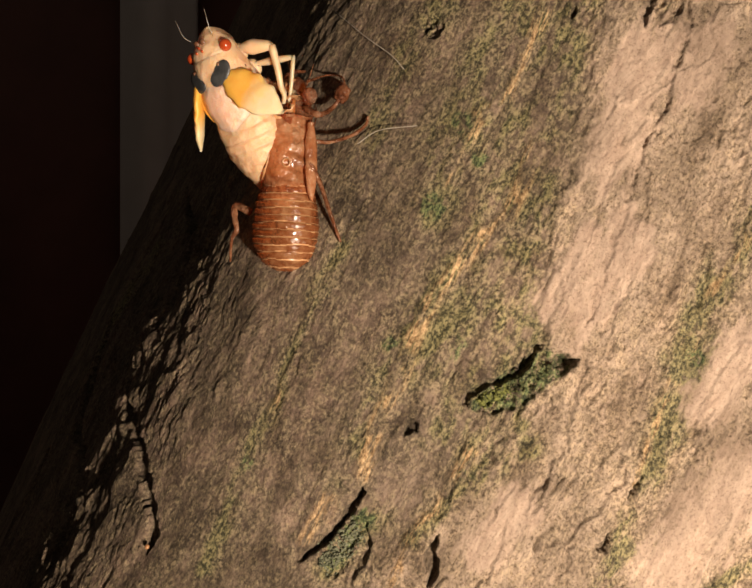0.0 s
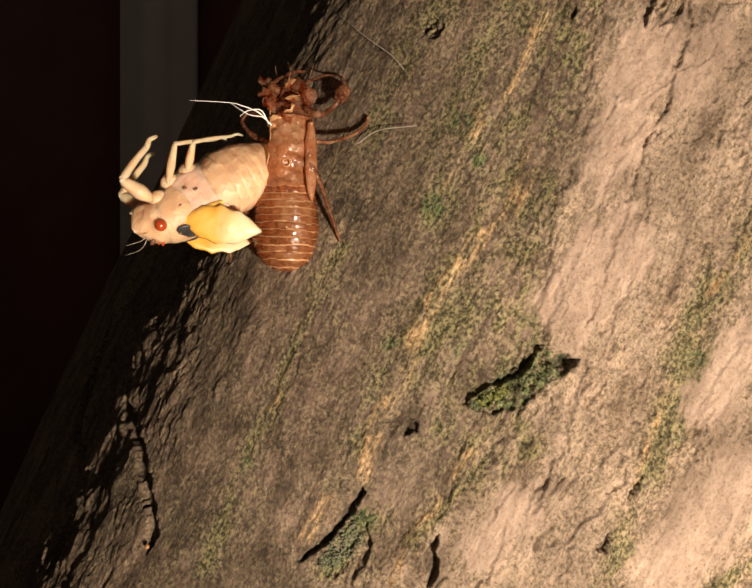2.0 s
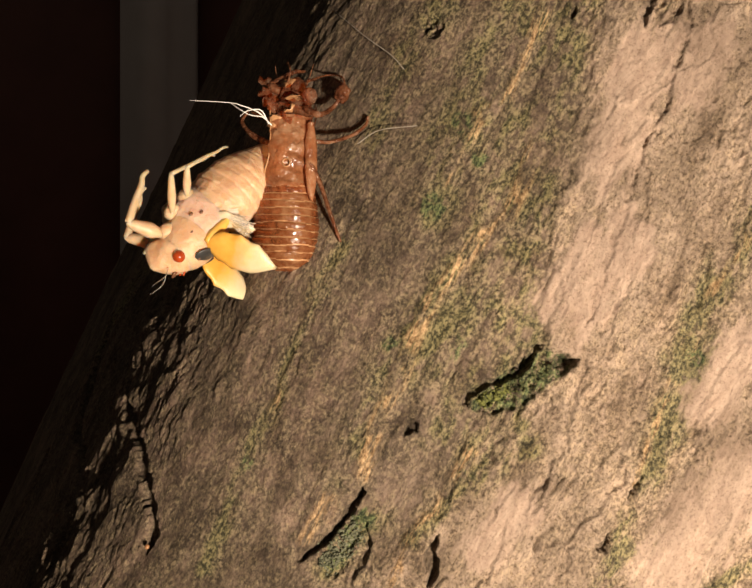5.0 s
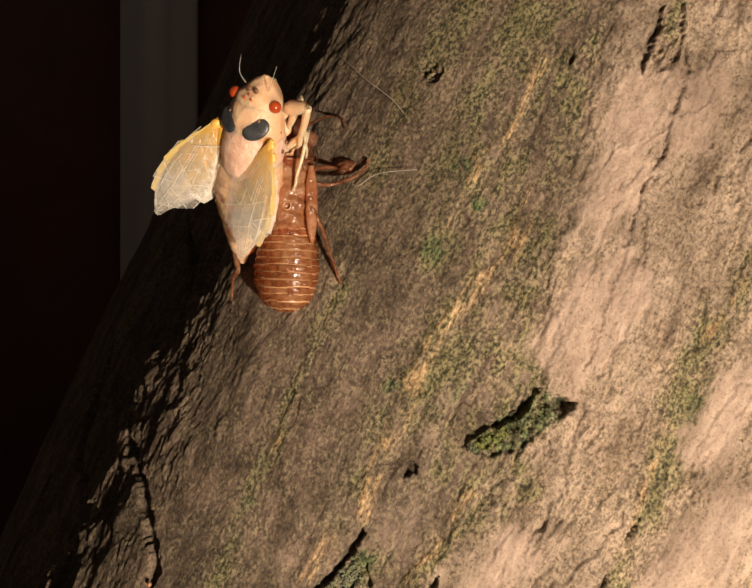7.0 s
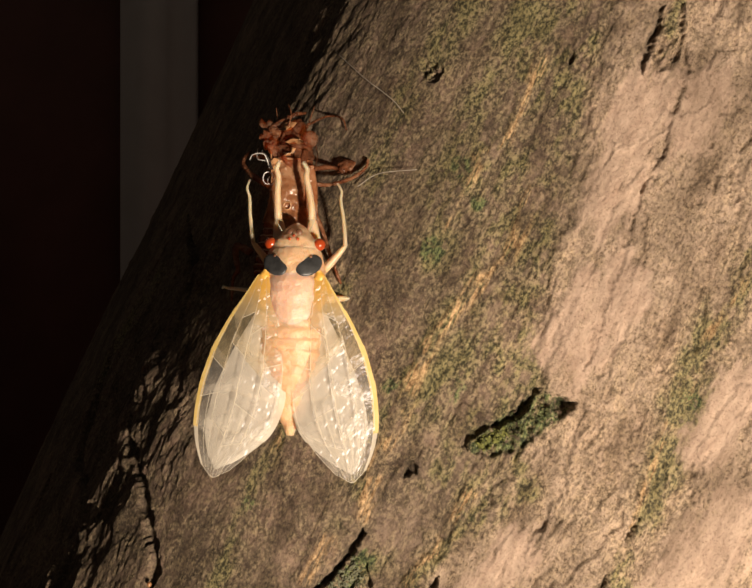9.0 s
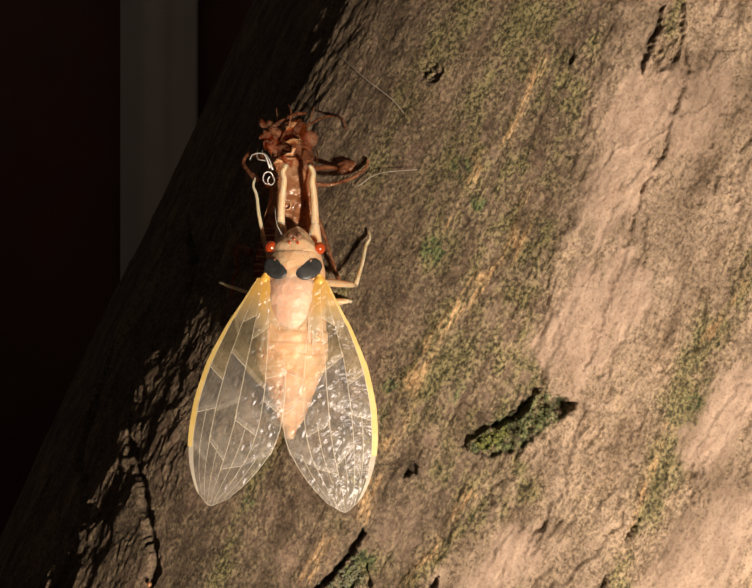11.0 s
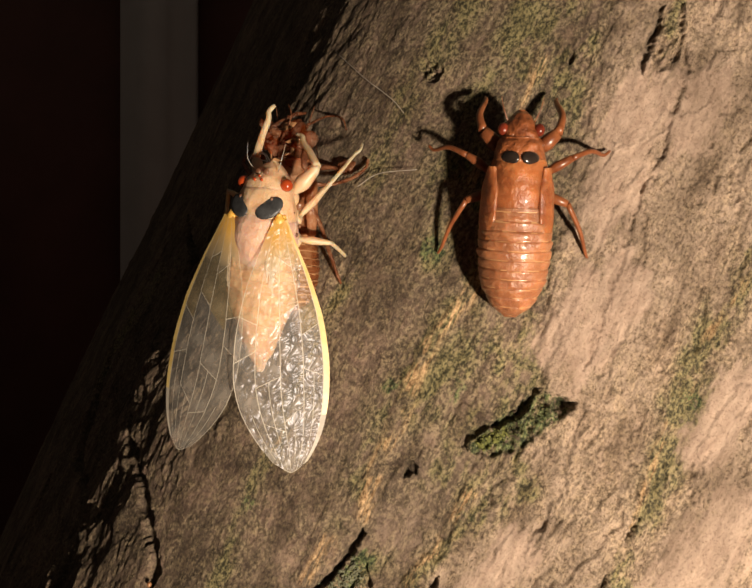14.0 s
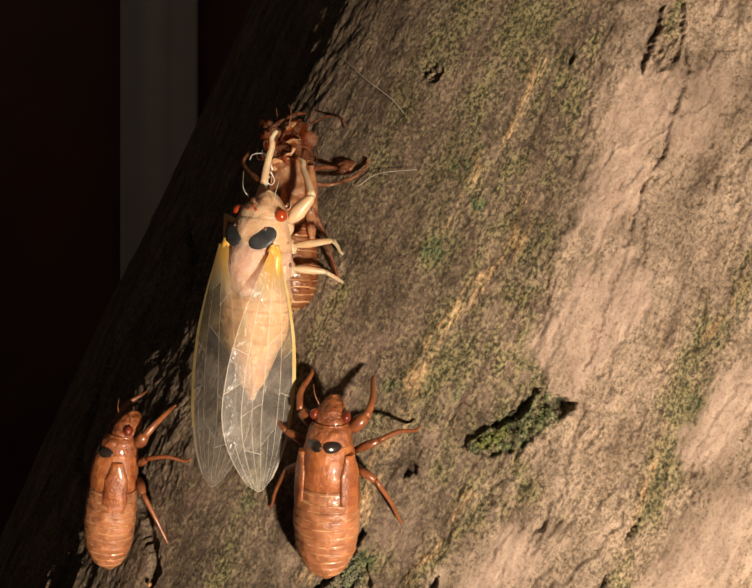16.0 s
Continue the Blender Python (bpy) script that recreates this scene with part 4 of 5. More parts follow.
def wing_cell(side, s0, s1, f0, f1, skew, hind=False, veins=1, cross=True):
    """One cell of a wing with its border veins; returns shape, face materials and centre."""
    top = 23.0 if hind else 33.5
    vein = 0.006 if hind else 0.009
    fs = [f0 + (f1 - f0) * b / 7 for b in range(8)]
    fs.insert(1, f0 + vein)
    if f1 >= 0.999:
        fs.insert(-1, f1 - vein)
    if veins == 2:
        mid = (f0 + f1) / 2
        fs += [mid - vein * 0.4, mid + vein * 0.4]
    fs.sort()
    ss = [s0 + (s1 - s0) * a / 9 for a in range(10)]
    ss.insert(-1, s1 - 0.09)
    grid = []
    for s_ in ss:
        q = (s_ - s0) / (s1 - s0)
        row = []
        for f in fs:
            s = s_ + ((f - f0) / (f1 - f0) - 0.5) * (skew[0] + (skew[1] - skew[0]) * q)
            if s1 >= top:
                s -= 1.4 * (2 * f - 1) ** 2 * q
            row.append(wing_point(min(max(s, 0), top), f, side, hind))
        grid.append(row)
    na, nb = len(ss), len(fs)
    centre = sum((p for r in grid for p in r), Vector()) / (na * nb)
    verts = [tuple(p - centre) for r in grid for p in r]
    faces, mats = [], []
    for a in range(na - 1):
        for b in range(nb - 1):
            q = (a * nb + b, a * nb + b + 1, (a + 1) * nb + b + 1, (a + 1) * nb + b)
            faces.append(q if side < 0 else q[::-1])
            mats.append(1 if (a == na - 2 and cross) or fs[b + 1] - fs[b] < vein * 1.05 else 0)
    return (verts, faces), mats, centre


def build_wing(side, hind=False):
    name = "hindwing" if hind else "forewing"
    size = 0.72 if hind else 1.0
    leaf = [(y * size * 0.84, w * size * 0.86, a * size * 1.15, b * size * 1.25, 0) for y, w, a, b in
            ((-6.2, 0.1, 0.1, 0.1), (-5.3, 0.8, 0.3, 0.25), (-3.9, 1.7, 0.5, 0.4), (-2.4, 2.7, 0.5, 0.45), (-1.0, 2.6, 0.62, 0.5), (0.6, 3.0, 0.55, 0.5), (2.2, 2.7, 0.6, 0.5), (3.8, 2.3, 0.6, 0.5), (5.2, 1.4, 0.5, 0.4), (5.9, 0.4, 0.3, 0.3))]
    label = ("small folded milky hindwing" if hind else "glassy forewing with a yellow front edge and pale veins")
    wing = part(name, loft(smooth_rings([(-0.8, 0.3, 0.3, 0.3, 0), (0, 0.8, 0.5, 0.5, 0), (0.8, 0.3, 0.3, 0.3, 0)], 7), 12), YELLOW, cicada, label)
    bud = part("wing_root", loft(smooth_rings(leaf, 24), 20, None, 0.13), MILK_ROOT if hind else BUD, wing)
    cells = []
    if hind:
        rows, strips = [0, 6.0, 11.8, 17.5, 23.0], [0, 0.34, 0.67, 1.0]
    else:
        rows, strips = [0, 6.4, 12.8, 19.2, 26.0, 33.5], [0, 0.062, 0.27, 0.51, 0.77, 1.0]
    stagger = ((0, 0, 0, 0), (0.6, 1.6, 1.0, 0.6), (-0.8, -1.0, -0.2, -0.4), (0.8, 1.2, 2.0, 1.4), (-0.6, 0.2, -1.4, -0.5))
    for j in range(len(strips) - 1):
        for i in range(len(rows) - 1):
            costal = not hind and j == 0
            root_cell = not hind and i == 0 and j in (1, 3)
            offset, ends = [0.0] * 6, list(rows)
            if not hind:
                ends[1:5] = [r + d for r, d in zip(rows[1:5], stagger[j])]
                if j:
                    offset[1:5] = [(1.6, -2.0, 2.2, 1.4, -1.2)[(q + 2 * j) % 5] for q in range(4)]
            shape, fm, centre = wing_cell(side, ends[i], ends[i + 1], strips[j], strips[j + 1], (offset[i], offset[i + 1]), hind,
                                          2 if not hind and (i == 4 and j > 0 or i == 3 and j in (1, 3)) else 1, i == len(rows) - 2 or (i + j) % 3 != 1)
            cell = part("wing_cell", shape, [LEMON if costal and i < 4 else VEIN if costal else MILK if hind else TINTED if i == 0 else TINGED if i == 1 else MEMBRANE, LEMON if costal and i < 4 else VEIN], wing, face_mats=fm)
            lift = 0.05 * (len(rows) - i) + 0.012 * j
            span = (ends[0], ends[1], ends[-2], ends[-1])
            cells.append((cell, centre, lift, (ends[i], ends[i + 1]), span, (strips[j], strips[j + 1]), (strips[1], strips[-2])))
    return wing, cells, bud


FORE = {s: build_wing(s) for s in (-1, 1)}
HIND = {s: build_wing(s, True) for s in (-1, 1)}


def unfolded(shape, along, across, side, hind):
    """Where a cell (its rest shape below) lies in a wing grown to these shares of its length and width: the cells
    slide over one another, those of the rim keep to the rim. Returns the shift along and outwards, and the turn."""
    (s0, s1), (a0, a1, b0, b1), (f0, f1), (first, last) = shape
    outer, inner = (HIND_OUTER, HIND_INNER) if hind else (OUTER, INNER)
    top, along = b1, max(along, 0.12)
    mid, head, tail = (s0 + s1) / 2, (a1 - a0) / 2, (b1 - b0) / 2
    share = (mid - head) / (top - head - tail)
    here = head + max(top * along - head - tail, 0.0) * share

    def width(s):
        return wing_edge(outer, s) - wing_edge(inner, s)

    def rest(s):
        return wing_edge(outer, s) - width(s) * (f0 + f1) / 2

    def grown(table, s):
        return across * wing_edge(table, min(max(s / along, 0.0), top))
    ends = (s0 - mid, 0.0, s1 - mid)
    move_out = min(grown(outer, here + d) - wing_edge(outer, mid + d) for d in ends)
    move_in = max(grown(inner, here + d) - wing_edge(inner, mid + d) for d in ends)
    f = (f0 + f1) / 2
    low, high = here - 0.7, here + 0.7
    aim = [grown(outer, s) * (1 - f) + grown(inner, s) * f for s in (low, high)]
    steep = math.atan((aim[1] - aim[0]) / 1.4) - math.atan((rest(mid + 0.7) - rest(mid - 0.7)) / 1.4)
    inset = (0.0 if hind else 0.3) * max(1 - along / 0.2, 0.0)
    return here - mid - inset, move_out * (1 - f) + move_in * f, side * math.degrees(min(max(steep, -0.5), 0.5)) * 0.5


def build_leg(name, femur, tibia, thick):
    """Upper leg along +y from its hip; the shin hangs on its end."""
    upper = part(name, loft(smooth_rings([(-0.2, 0.3, 0.3, 0.3, 0), (femur * 0.4, thick, thick, thick, 0), (femur, thick * 0.55, thick * 0.55, thick * 0.55, 0), (femur + 0.25, 0.15, 0.15, 0.15, 0)], 10), 10), PALE_LEG, cicada)
    shin = part("shin", rod([(0, 0, 0), (0, tibia * 0.4, 0.12), (0, tibia * 0.72, 0), (0.1, tibia * 0.86, 0.25), (0, tibia, -0.2)], thick * 0.5, thick * 0.25, 4), PALE_LEG, upper)
    return upper, shin, femur, tibia


HIPS = {"foreleg": (2.2, 5.0, -3.2), "midleg": (2.8, 2.0, -4.6), "hindleg": (2.8, -1.2, -4.8)}
SIZES = {"foreleg": (4.9, 7.8, 1.12), "midleg": (5.8, 8.8, 0.6), "hindleg": (4.4, 8.4, 0.6)}
LEG_SET = {(n, s): build_leg(n, *SIZES[n]) for n in HIPS for s in (-1, 1)}


# ---- movement ----
def bend(leg, hip, foot, pole):
    """Poses of upper leg and shin so that the foot reaches its place (mm, in the body's space)."""
    _, _, a, b = leg
    d = foot - hip
    reach = min(max(d.length, abs(a - b) + 0.05), a + b - 0.02)
    d = d.normalized()
    k = (a * a + reach * reach - b * b) / (2 * reach)
    hgt = math.sqrt(max(a * a - k * k, 0.0))
    side = pole - d * pole.dot(d)
    side.normalize()
    knee = hip + d * k + side * hgt
    tip = hip + d * reach
    up = stance(hip, knee - hip, side + Vector((0.01, 0.02, 0.03)))
    low = stance(knee, tip - knee, side + Vector((0.01, 0.02, 0.03)))
    return up, up.inverted() @ low


# seconds, place, head direction, back direction
BODY = [
    (0.0, (-20.0, 0.2, 27.8), (-0.42, -0.38, 0.90), (-0.56, -0.80, -0.2)),
    (0.2, (-20.9, 0.2, 27.0), (-0.54, -0.38, 0.82), (-0.54, -0.76, -0.35)),
    (0.5, (-22.6, 0.2, 21.7), (-0.88, -0.38, 0.44), (-0.36, -0.62, -0.70)),
    (0.8, (-24.9, 0.2, 19.0), (-0.95, -0.38, 0.24), (-0.20, -0.34, -0.90)),
    (1.0, (-24.9, 0.2, 16.8), (-0.98, -0.38, 0.10), (-0.06, -0.20, -0.97)),
    (1.5, (-25.2, 0.2, 14.0), (-0.93, -0.38, -0.26), (0.20, -0.10, -0.97)),
    (2.0, (-24.8, 0.2, 11.8), (-0.84, -0.38, -0.53), (0.50, 0.0, -0.84)),
    (3.0, (-24.6, 0.2, 9.8), (-0.71, -0.38, -0.67), (0.65, 0.07, -0.70)),
    (4.2, (-24.2, 0.2, 8.5), (-0.61, -0.38, -0.76), (0.74, 0.10, -0.61)),
    (6.3, (-22.8, 0.2, 9.4), (-0.68, -0.38, -0.70), (0.68, 0.10, -0.66)),
    (6.7, (-22.7, 0.2, 9.9), (-0.70, -0.38, -0.67), (0.65, 0.10, -0.69)),
    (6.8, (-21.3, -7.0, 14.8), (-0.72, -0.55, 0.42), (-0.25, -0.55, -0.75)),
    (6.9, (-16.9, -3.6, 26.3), (0.18, -0.5, 0.84), (-0.50, -0.78, -0.44)),
    (7.2, (-16.5, -3.6, 25.9), (0.18, -0.5, 0.84), (-0.48, -0.79, -0.44)),
    (7.3, (-13.0, -7.0, 17.6), (0.14, -0.5, 0.84), (-0.35, -0.80, -0.42)),
    (7.4, (-11.4, -6.0, 6.1), (0.12, 0.05, 1.0), (-0.02, -1.0, 0.05)),
    (7.6, (-11.4, -6.0, 6.1), (0.12, 0.05, 1.0), (-0.02, -1.0, 0.05)),
    (7.9, (-10.9, -6.0, 6.2), (0.03, 0.05, 1.0), (-0.02, -1.0, 0.05)),
    (9.2, (-10.8, -6.0, 6.4), (0.03, 0.05, 1.0), (-0.02, -1.0, 0.05)),
    (11.3, (-10.8, -6.0, 5.9), (0.03, 0.05, 1.0), (-0.02, -1.0, 0.05)),
    (13.8, (-10.6, -6.0, 5.9), (0.03, 0.05, 1.0), (-0.02, -1.0, 0.05)),
    (13.9, (-14.0, -7.0, 15.0), (0.06, -0.15, 1.0), (-0.36, -0.92, -0.12)),
    (14.0, (-14.6, -7.0, 14.2), (0.08, -0.15, 1.0), (-0.40, -0.90, -0.15)),
    (14.2, (-14.8, -7.0, 11.0), (0.10, -0.14, 1.0), (-0.42, -0.88, -0.15)),
    (15.4, (-14.9, -7.0, 10.7), (0.10, -0.14, 1.0), (-0.42, -0.88, -0.15)),
    (15.5, (-15.4, -7.0, 10.5), (0.08, -0.14, 1.0), (-0.42, -0.88, -0.15)),
    (16.0, (-15.4, -7.0, 10.4), (0.10, -0.14, 1.0), (-0.42, -0.88, -0.15)),
]

# seconds, growth along, growth across, then for each side: spread, lift, roll (degrees)
WINGS = [
    (0.0, 0.0, 0.0, (30, 4, 60), (44, 6, 36)),
    (0.5, 0.0, 0.0, (12, 6, 55), (16, 10, 48)),
    (1.0, 0.0, 0.0, (12, 16, 60), (14, 20, 55)),
    (1.5, 0.0, 0.0, (4, 32, 75), (12, 36, 66)),
    (3.5, 0.02, 0.0, (4, 40, 78), (8, 46, 76)),
    (4.2, 0.05, 0.03, (8, 50, 75), (8, 52, 70)),
    (6.3, 0.08, 0.10, (28, 150, 50), (12, 104, 4)),
    (6.7, 0.10, 0.15, (28, 148, 50), (12, 102, 4)),
    (6.8, 0.30, 0.34, (30, 60, 5), (10, 70, 5)),
    (6.9, 0.48, 0.58, (22, 13, -24), (-3, 10, 0)),
    (7.2, 0.52, 0.60, (20, 13, -24), (-2, 10, 0)),
    (7.5, 0.47, 0.66, (9, 6, 14), (2, 6, -12)),
    (8.0, 0.54, 0.76, (8, 4, 12), (8, 4, -12)),
    (8.5, 0.71, 0.84, (11, 3, 10), (11, 3, -8)),
    (9.0, 0.82, 0.88, (12, 2, 8), (11, 2, -4)),
    (11.3, 0.92, 0.99, (11, 2, 8), (8, 2, 8)),
    (12.5, 0.955, 1.0, (12, 2, 10), (8, 2, 16)),
    (13.8, 0.96, 1.0, (10, 2, 12), (6, 2, 14)),
    (13.9, 1.0, 1.0, (8, 5, 10), (8, 2, 30)),
    (14.5, 1.0, 1.0, (8, 5, 10), (8, 2, 34)),
    (15.4, 0.98, 1.0, (5, 2, 22), (5, 0, 32)),
    (15.5, 0.99, 1.0, (-4, 4, 15), (1, -1, 74)),
    (16.0, 0.99, 1.0, (-4, 4, 15), (1, -1, 74)),
]

# hindwings: seconds, then growth along and across and slide from the hinge; they end folded under the abdomen
HIND_T = (0, 4.2, 6.7, 6.9, 7.5, 8.0, 8.5, 9.0, 9.2, 11.3, 16)
HIND_GROWTH = ((0.0, 0.0, 0.1, 0.5, 0.6, 0.72, 0.85, 0.95, 0.95, 0.35, 0.35), (0.0, 0.0, 0.2, 0.56, 0.7, 0.86, 0.95, 1.0, 1.0, 0.15, 0.15),
               (0, 0, 0.2, 0.2, 0.2, 0.4, 1.4, 2.6, 2.8, 0, 0))

CURL = {"foreleg": (3.6, 0.4, -9.6), "midleg": (4.0, -3.5, -9.0), "hindleg": (3.2, -9.0, -6.5)}
FOLD = {"foreleg": (3.4, 0.2, -11.0), "midleg": (3.2, -8.5, -6.2), "hindleg": (2.8, -11.0, -5.8)}
KNEES = {"foreleg": (0.3, 1.0, -0.6), "midleg": (0.5, 0.8, -0.6), "hindleg": (0.8, 0.3, -0.6)}
SHELL_HOLD = [("foreleg", -1, (-12.0, -4.0, 26.0)), ("foreleg", 1, (-8.7, -4.0, 23.7)), ("midleg", -1, (-16.8, -1.0, 21.8)), ("midleg", 1, (-4.4, -1.0, 20.2)),
              ("hindleg", -1, (-23.1, 6.0, 7.5)), ("hindleg", 1, (1.1, 6.0, 2.9))]
MID_HOLD = [("midleg", 1, (-0.8, 0.0, 14.2)) if n == "midleg" and s == 1 else (n, s, p) for n, s, p in SHELL_HOLD]
EARLY_HOLD = [("foreleg", -1, (-14.2, 5.0, 25.0)), ("foreleg", 1, (-12.6, 0.5, 26.4)), ("midleg", -1, (-14.4, 6.0, 22.0)), ("midleg", 1, (-12.4, 1.5, 24.0)),
              ("hindleg", -1, (-14.4, 6.0, 19.0)), ("hindleg", 1, (-12.2, 3.0, 20.0))]
PULL_HOLD = [("foreleg", -1, (-13.5, 1.0, 26.2)), ("foreleg", 1, (-10.6, -1.0, 25.6)), ("midleg", -1, (-14.4, 3.0, 24.0)), ("midleg", 1, (-9.3, -1.0, 24.2)),
             ("hindleg", -1, (-15.5, 4.0, 20.0)), ("hindleg", 1, (-11.2, -1.0, 19.5))]
LATE_HOLD = [("foreleg", -1, (-13.7, -2.0, 28.3)), ("foreleg", 1, (-10.4, -2.0, 24.4)), ("midleg", -1, (-21.5, 3.0, 9.5)), ("midleg", 1, (-1.1, 1.0, 23.7)),
             ("hindleg", -1, (-21.2, 5.0, 4.0)), ("hindleg", 1, (-3.2, 4.0, 6.4))]
LAST_HOLD = [("midleg", 1, (-4.8, 2.0, 11.3)) if n == "midleg" and s == 1 else (n, s, p) for n, s, p in LATE_HOLD]


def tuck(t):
    """How far the soft wing root has slid out of sight inside the body."""
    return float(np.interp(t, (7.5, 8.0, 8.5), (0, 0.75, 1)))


def motions():
    body = [(t, stance(p, f, d)) for t, p, f, d in BODY]
    walk(cicada, body)
    for k, thread in enumerate(THREADS):
        here = thread.matrix_basis.copy()
        fallen = here @ Euler((0, radians(-80 + 8 * k), radians(-15))).to_matrix().to_4x4()
        inside = Matrix.Translation((0.002, 0, -0.006)) @ here
        walk(thread, [(0, inside), (0.9, inside), (1.4, here), (4.2, here), (7.2, here), (7.4, fallen), (11, fallen), (16, fallen)])
    for loop in LOOPS:
        drawn = pose(0, 0.0005, -0.0042)
        walk(loop, [(0, drawn), (6.7, drawn), (7.3, Matrix.Identity(4)), (16, Matrix.Identity(4))])
    for leg in FALLING:
        here = leg.matrix_basis.copy()
        down = here @ Euler((0, 0, radians(-58))).to_matrix().to_4x4()
        walk(leg, [(0, here), (6.7, here), (7.0, down), (16, down)])
    for side in (-1, 1):
        for wings, hinge, hind in ((FORE, (3.9, 1.6, 2.4), False), (HIND, (3.7, -0.6, 1.4), True)):
            wing, cells, bud = wings[side]
            rows = []
            for t, along, across, left, right in WINGS:
                spread, lift, roll = left if side < 0 else right
                place = Vector(hinge)
                if hind and t < 5:
                    place = Vector((2.0, -0.4, -1.8))
                elif hind:
                    place.x += float(np.interp(t, (8.0, 9.0), (1.0, 0)))
                    spread = spread + (1 if t < 8.7 else 1 if t < 10 else -9)
                    lift, roll = lift * 0.68, roll if t < 10 else 70
                else:
                    place.x += float(np.interp(t, (6.8, 6.9, 7.5, 8.0, 8.6), (0, 0.8, 1.2, 0.8, 0)))
                place.x -= float(np.interp(t, (0, 0.5, 1.0, 1.5), (0.3, 1.4, 1.4, 0.2)))
                m = Matrix.Translation(Vector((side * place.x, place.y, place.z)) * K * MM)
                m = m @ Euler((radians(-lift), 0, 0)).to_matrix().to_4x4() @ Euler((0, 0, side * radians(spread))).to_matrix().to_4x4()
                rows.append((t, m @ Euler((0, side * radians(roll), 0)).to_matrix().to_4x4()))
            walk(wing, rows)
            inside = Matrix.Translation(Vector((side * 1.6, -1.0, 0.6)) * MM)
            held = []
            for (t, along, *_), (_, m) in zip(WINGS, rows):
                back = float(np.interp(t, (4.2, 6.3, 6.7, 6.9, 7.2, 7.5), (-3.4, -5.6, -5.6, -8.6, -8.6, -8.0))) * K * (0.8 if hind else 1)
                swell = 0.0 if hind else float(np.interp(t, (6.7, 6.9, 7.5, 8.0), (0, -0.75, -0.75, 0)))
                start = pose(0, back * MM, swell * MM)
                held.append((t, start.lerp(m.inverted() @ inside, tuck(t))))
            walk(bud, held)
            places = rows
            for cell, c, lift, *shape in cells:
                rows = []
                for (t, along, across, left, right), (_, m) in zip(WINGS, places):
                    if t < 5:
                        # not yet unfolded: kept out of sight inside the body
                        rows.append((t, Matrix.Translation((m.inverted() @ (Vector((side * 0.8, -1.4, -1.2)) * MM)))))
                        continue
                    slide = 0.0
                    if hind:
                        along, across, slide = [float(np.interp(t, HIND_T, k)) for k in HIND_GROWTH]
                    down, out, turn = unfolded(shape, along, across, side, hind)
                    rows.append((t, pose((c.x + side * out * K) * MM, (c.y - (down + slide) * K) * MM, (c.z * along + lift) * MM, 0, 0, turn)))
                walk(cell, rows)
    for (name, side), leg in LEG_SET.items():
        hip = Vector(HIPS[name]) * K
        hip.x *= side
        curl = Vector(CURL[name]) * K
        curl.x *= side
        pole = Vector((side * 1.0, 0.3, 0.2))
        knee = Vector(KNEES[name])
        knee.x *= side
        early = bend(leg, hip, curl, knee)
        fold = Vector(FOLD[name]) * K
        fold.x *= side
        tucked = bend(leg, hip, fold, knee if name == "foreleg" else Vector((side * 0.6, 0.3, -0.3)))
        grip = next(Vector(p) for n, s, p in EARLY_HOLD if n == name and s == side)
        resting = bend(leg, hip, (body[0][1].inverted() @ (grip * MM)) / MM, Vector((side, 0.3, -0.3)))
        ups, lows = [], []
        for t, way in ((0.0, resting), (0.3, resting), (0.5, tucked), (0.8, early), (1.4, early), (2.0, tucked), (4.2, tucked), (6.7, tucked), (6.8, early)):
            ups.append((t, way[0]))
            lows.append((t, way[1]))
        for holds, at, times in ((PULL_HOLD, 7.2, (6.95, 7.2)), (SHELL_HOLD, 7.4, (7.4, 9.2)), (MID_HOLD, 11.3, (11.3, 13.8)), (LATE_HOLD, 14.2, (13.95, 14.2, 15.4)), (LAST_HOLD, 16.0, (15.5, 16.0))):
            foot = next(Vector(p) for n, s, p in holds if n == name and s == side)
            m = next(m for t, m in body if t == at)
            local = (m.inverted() @ (foot * MM)) / MM
            u, l = bend(leg, hip, local, pole)
            ups += [(t, u) for t in times]
            lows += [(t, l) for t in times]
        walk(leg[0], ups)
        walk(leg[1], lows)
    # the climbers: seconds, x, z on the bark, heading
    routes = [
        [(0, (-1.4, -77.1)), (0.4, (1.0, -60.4)), (0.5, (7.5, -29.7)), (0.6, (24.8, 11.5)), (0.7, (31.2, 40.5)), (0.8, (34.9, 62.8)), (16, (40.1, 94.0))],
        [(0, (6.9, -77.1)), (0.7, (13.6, -52.0)), (0.8, (18.1, -32.2)), (0.9, (23.8, -14.2)), (1.0, (34.1, 0.2)), (1.1, (34.9, 2.3)), (1.2, (43.8, 6.8)), (1.3, (51.3, 11.6)), (1.5, (60.9, 30.8)), (16, (64.3, 90.9))],
        [(0, (-13.2, -77.4)), (0.9, (-8.2, -49.0)), (1.0, (-3.9, -20.4)), (1.1, (11.1, 2.3)), (1.2, (19.4, 30.4)), (1.3, (24.8, 58.1)), (16, (35.0, 95.9))],
        [(0, (-1.4, -78.2)), (7.8, (5.9, -51.6)), (7.9, (10.2, -17.0)), (8.0, (15.6, 5.8)), (8.1, (24.4, 31.5)), (8.2, (30.8, 62.2)), (16, (39.2, 110.3))],
        [(0, (-27.2, -79.7)), (13.7, (-21.5, -47.1)), (13.8, (-14.7, -33.3)), (13.9, (3.2, -14.3)), (14.0, (18.5, 15.5)), (14.1, (27.3, 49.6)), (14.2, (32.3, 69.9)), (16, (38.3, 110.9))],
        [(0, (-45.8, -83.6)), (15.7, (-47.8, -51.3)), (15.8, (-47.9, -46.9)), (15.9, (-70.2, -52.8)), (16, (-35.0, -24.7))],
        [(0, (-17.0, -78.7)), (15.7, (-15.5, -48.0)), (15.8, (-13.0, -40.1)), (15.9, (-10.1, -28.0)), (16, (-5.2, -19.9))],
    ]
    turns = [8, -2, 18, 4, 3, 14, 4]
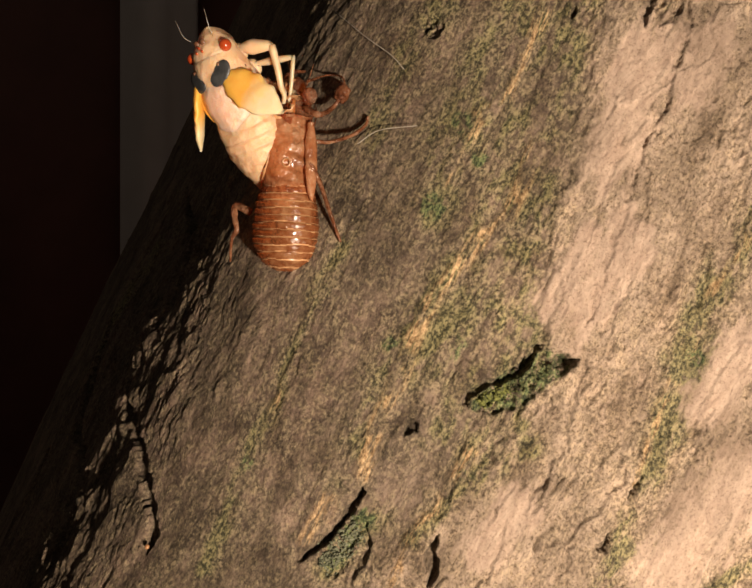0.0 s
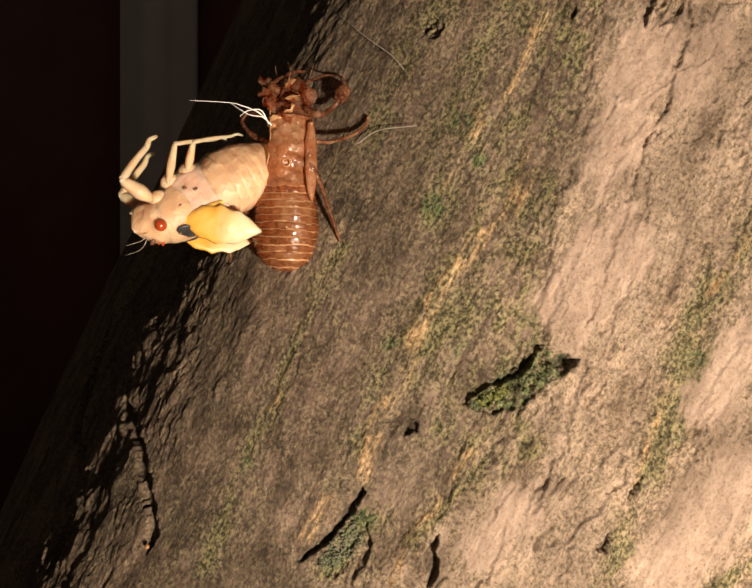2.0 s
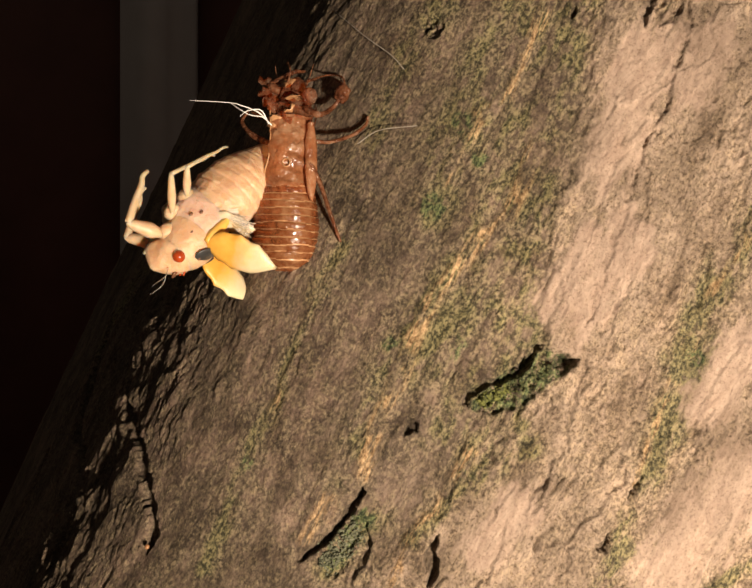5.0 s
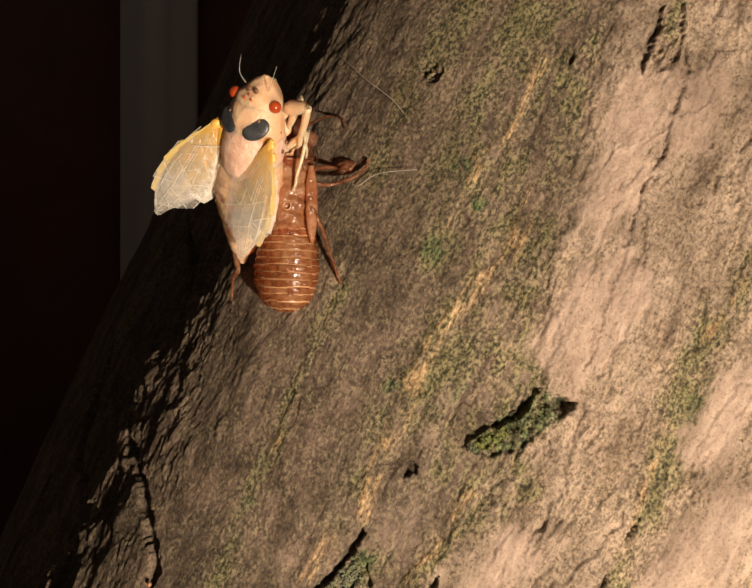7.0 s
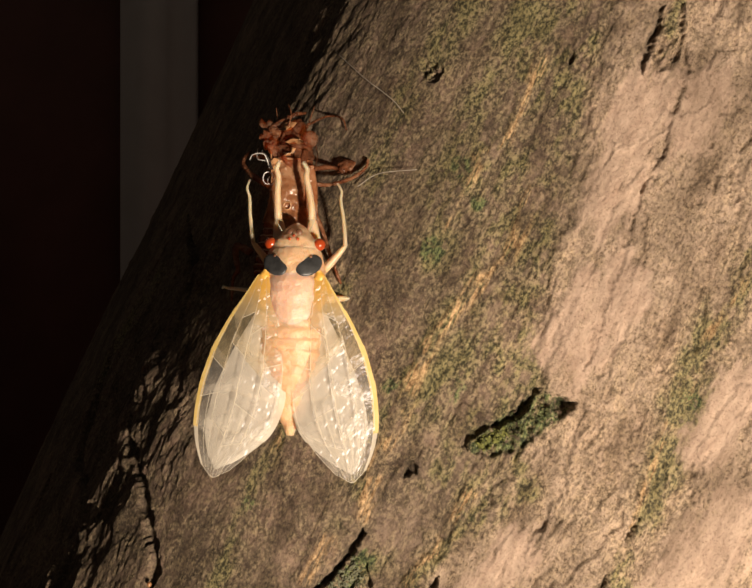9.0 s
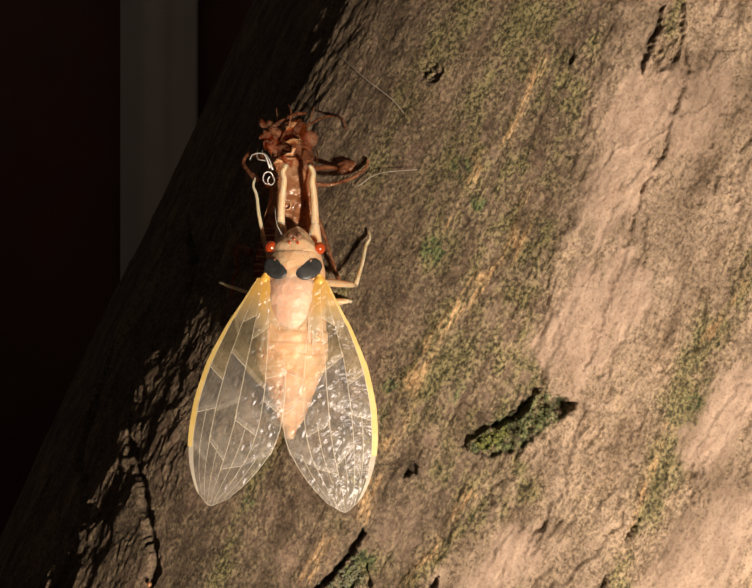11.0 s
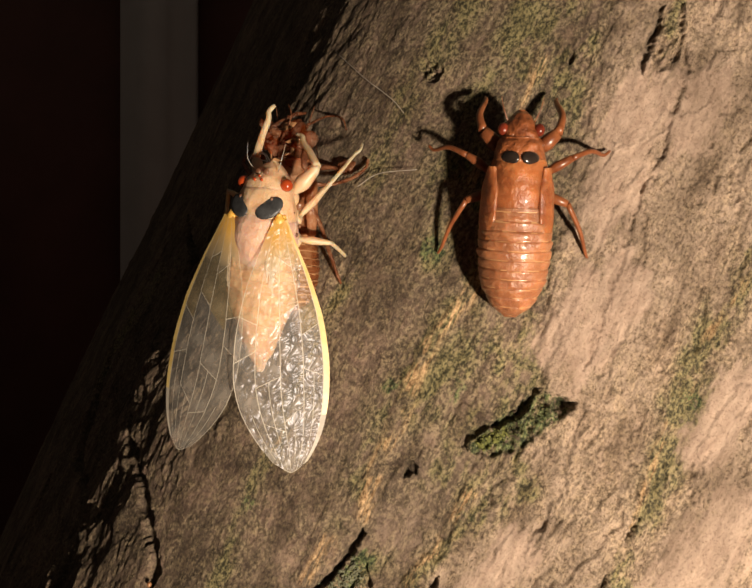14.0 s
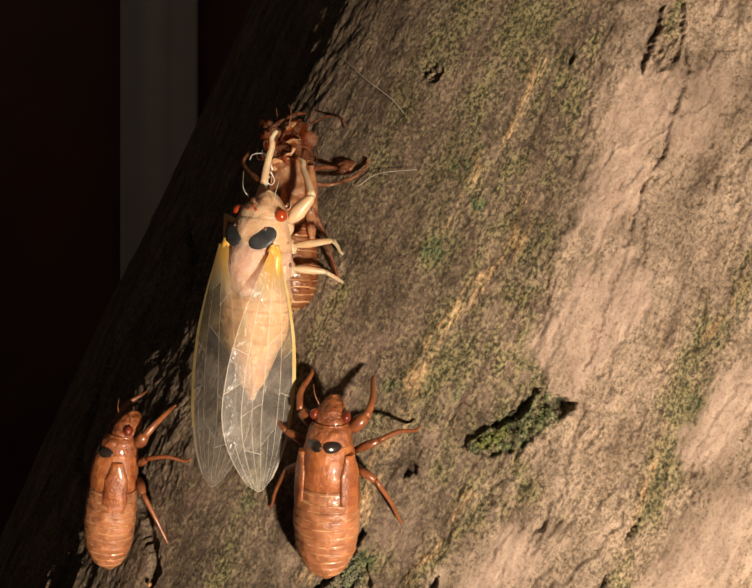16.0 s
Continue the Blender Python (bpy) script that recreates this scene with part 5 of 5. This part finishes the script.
    for nymph, rows, turn in zip(climbers, routes, turns):
        keyed = []
        for t, (x, z) in rows:
            p, nrm = trunk_frame(x, z)
            keyed.append((t, stance(p + nrm * 6.2 * nymph.scale.z, Vector((math.sin(radians(turn)), 0, math.cos(radians(turn)))) + nrm * 0.16, nrm)))
        walk(nymph, keyed)


# ---- fine threads on the bark ----
for pts in ([(-6.2, 12.1, 43.1), (-1.7, 5.4, 37.3), (2.1, 2.0, 33.5), (3.9, 1.0, 31.2)], [(-2.6, 1.8, 21.0), (0.4, 0.4, 22.6), (5.6, -1.3, 22.9)]):
    w = part("web_thread", rod(pts, 0.07, 0.05, 6, 5), WEB)
    tagged(w, "thin grey spider thread across the bark", "thread", "spider threads")

def moss_clump(name, label, line, width, count, size, material, seed):
    """Small crumbs of moss strewn along a line (across, along) of the bark."""
    rng = random.Random(seed)
    shapes = []
    for _ in range(count):
        k = rng.random() * (len(line) - 1)
        (a, b), (c, d) = line[int(k)], line[int(k) + 1]
        q, spread = k % 1.0, rng.gauss(0, width * 0.42)
        u, v = a + (c - a) * q + spread * 0.8, b + (d - b) * q - spread * 0.5
        x, z = u * math.cos(LEAN) + v * math.sin(LEAN), -u * math.sin(LEAN) + v * math.cos(LEAN)
        hit, p, *_ = trunk.ray_cast(Vector((x, -60, z)) * MM, Vector((0, 1, 0)))
        if hit:
            r = size * rng.uniform(0.5, 1.25)
            turn = Euler((rng.random() * 6, rng.random() * 6, rng.random() * 6)).to_matrix().to_4x4()
            lump = loft([(-r, 0.2 * r, 0.2 * r, 0.2 * r, 0), (-0.5 * r, 0.8 * r, 0.7 * r, 0.6 * r, 0), (0.3 * r, 0.9 * r, 0.6 * r, 0.8 * r, 0), (r, 0.2 * r, 0.2 * r, 0.2 * r, 0)], 6, None, 0.5)
            shapes.append(moved(lump, Matrix.Translation(p / MM + Vector((0, -0.15 * r, 0))) @ turn))
    ob = part(name, join(*shapes), material)
    return tagged(ob, label, "moss", "moss tufts", "stuff")


moss_clump("moss", "bright green crumbly moss in a hollow of the bark", [(18.4, -7.4), (19.6, -5.8), (21.0, -4.0)], 1.1, 130, 0.26, MOSS_GREEN, 3)
moss_clump("moss", "dark green crumbly moss in a hollow of the bark", [(18.6, -7.0), (20.2, -5.0), (22.0, -2.4), (24.4, 1.2)], 1.6, 190, 0.2, MOSS_DARK, 7)
moss_clump("moss", "grey-green crumbly moss in a hollow of the bark", [(8.6, -36.0), (10.0, -33.2), (11.2, -29.0)], 2.1, 260, 0.24, MOSS_GREY, 5)

gall = part("bark_gall", ball((-32.7, 4.2, -36.1), 0.34, 0.3, 0.38), SHELL_RIM)
tagged(gall, "small pale round gall in a crack of the bark", "gall")

motions()
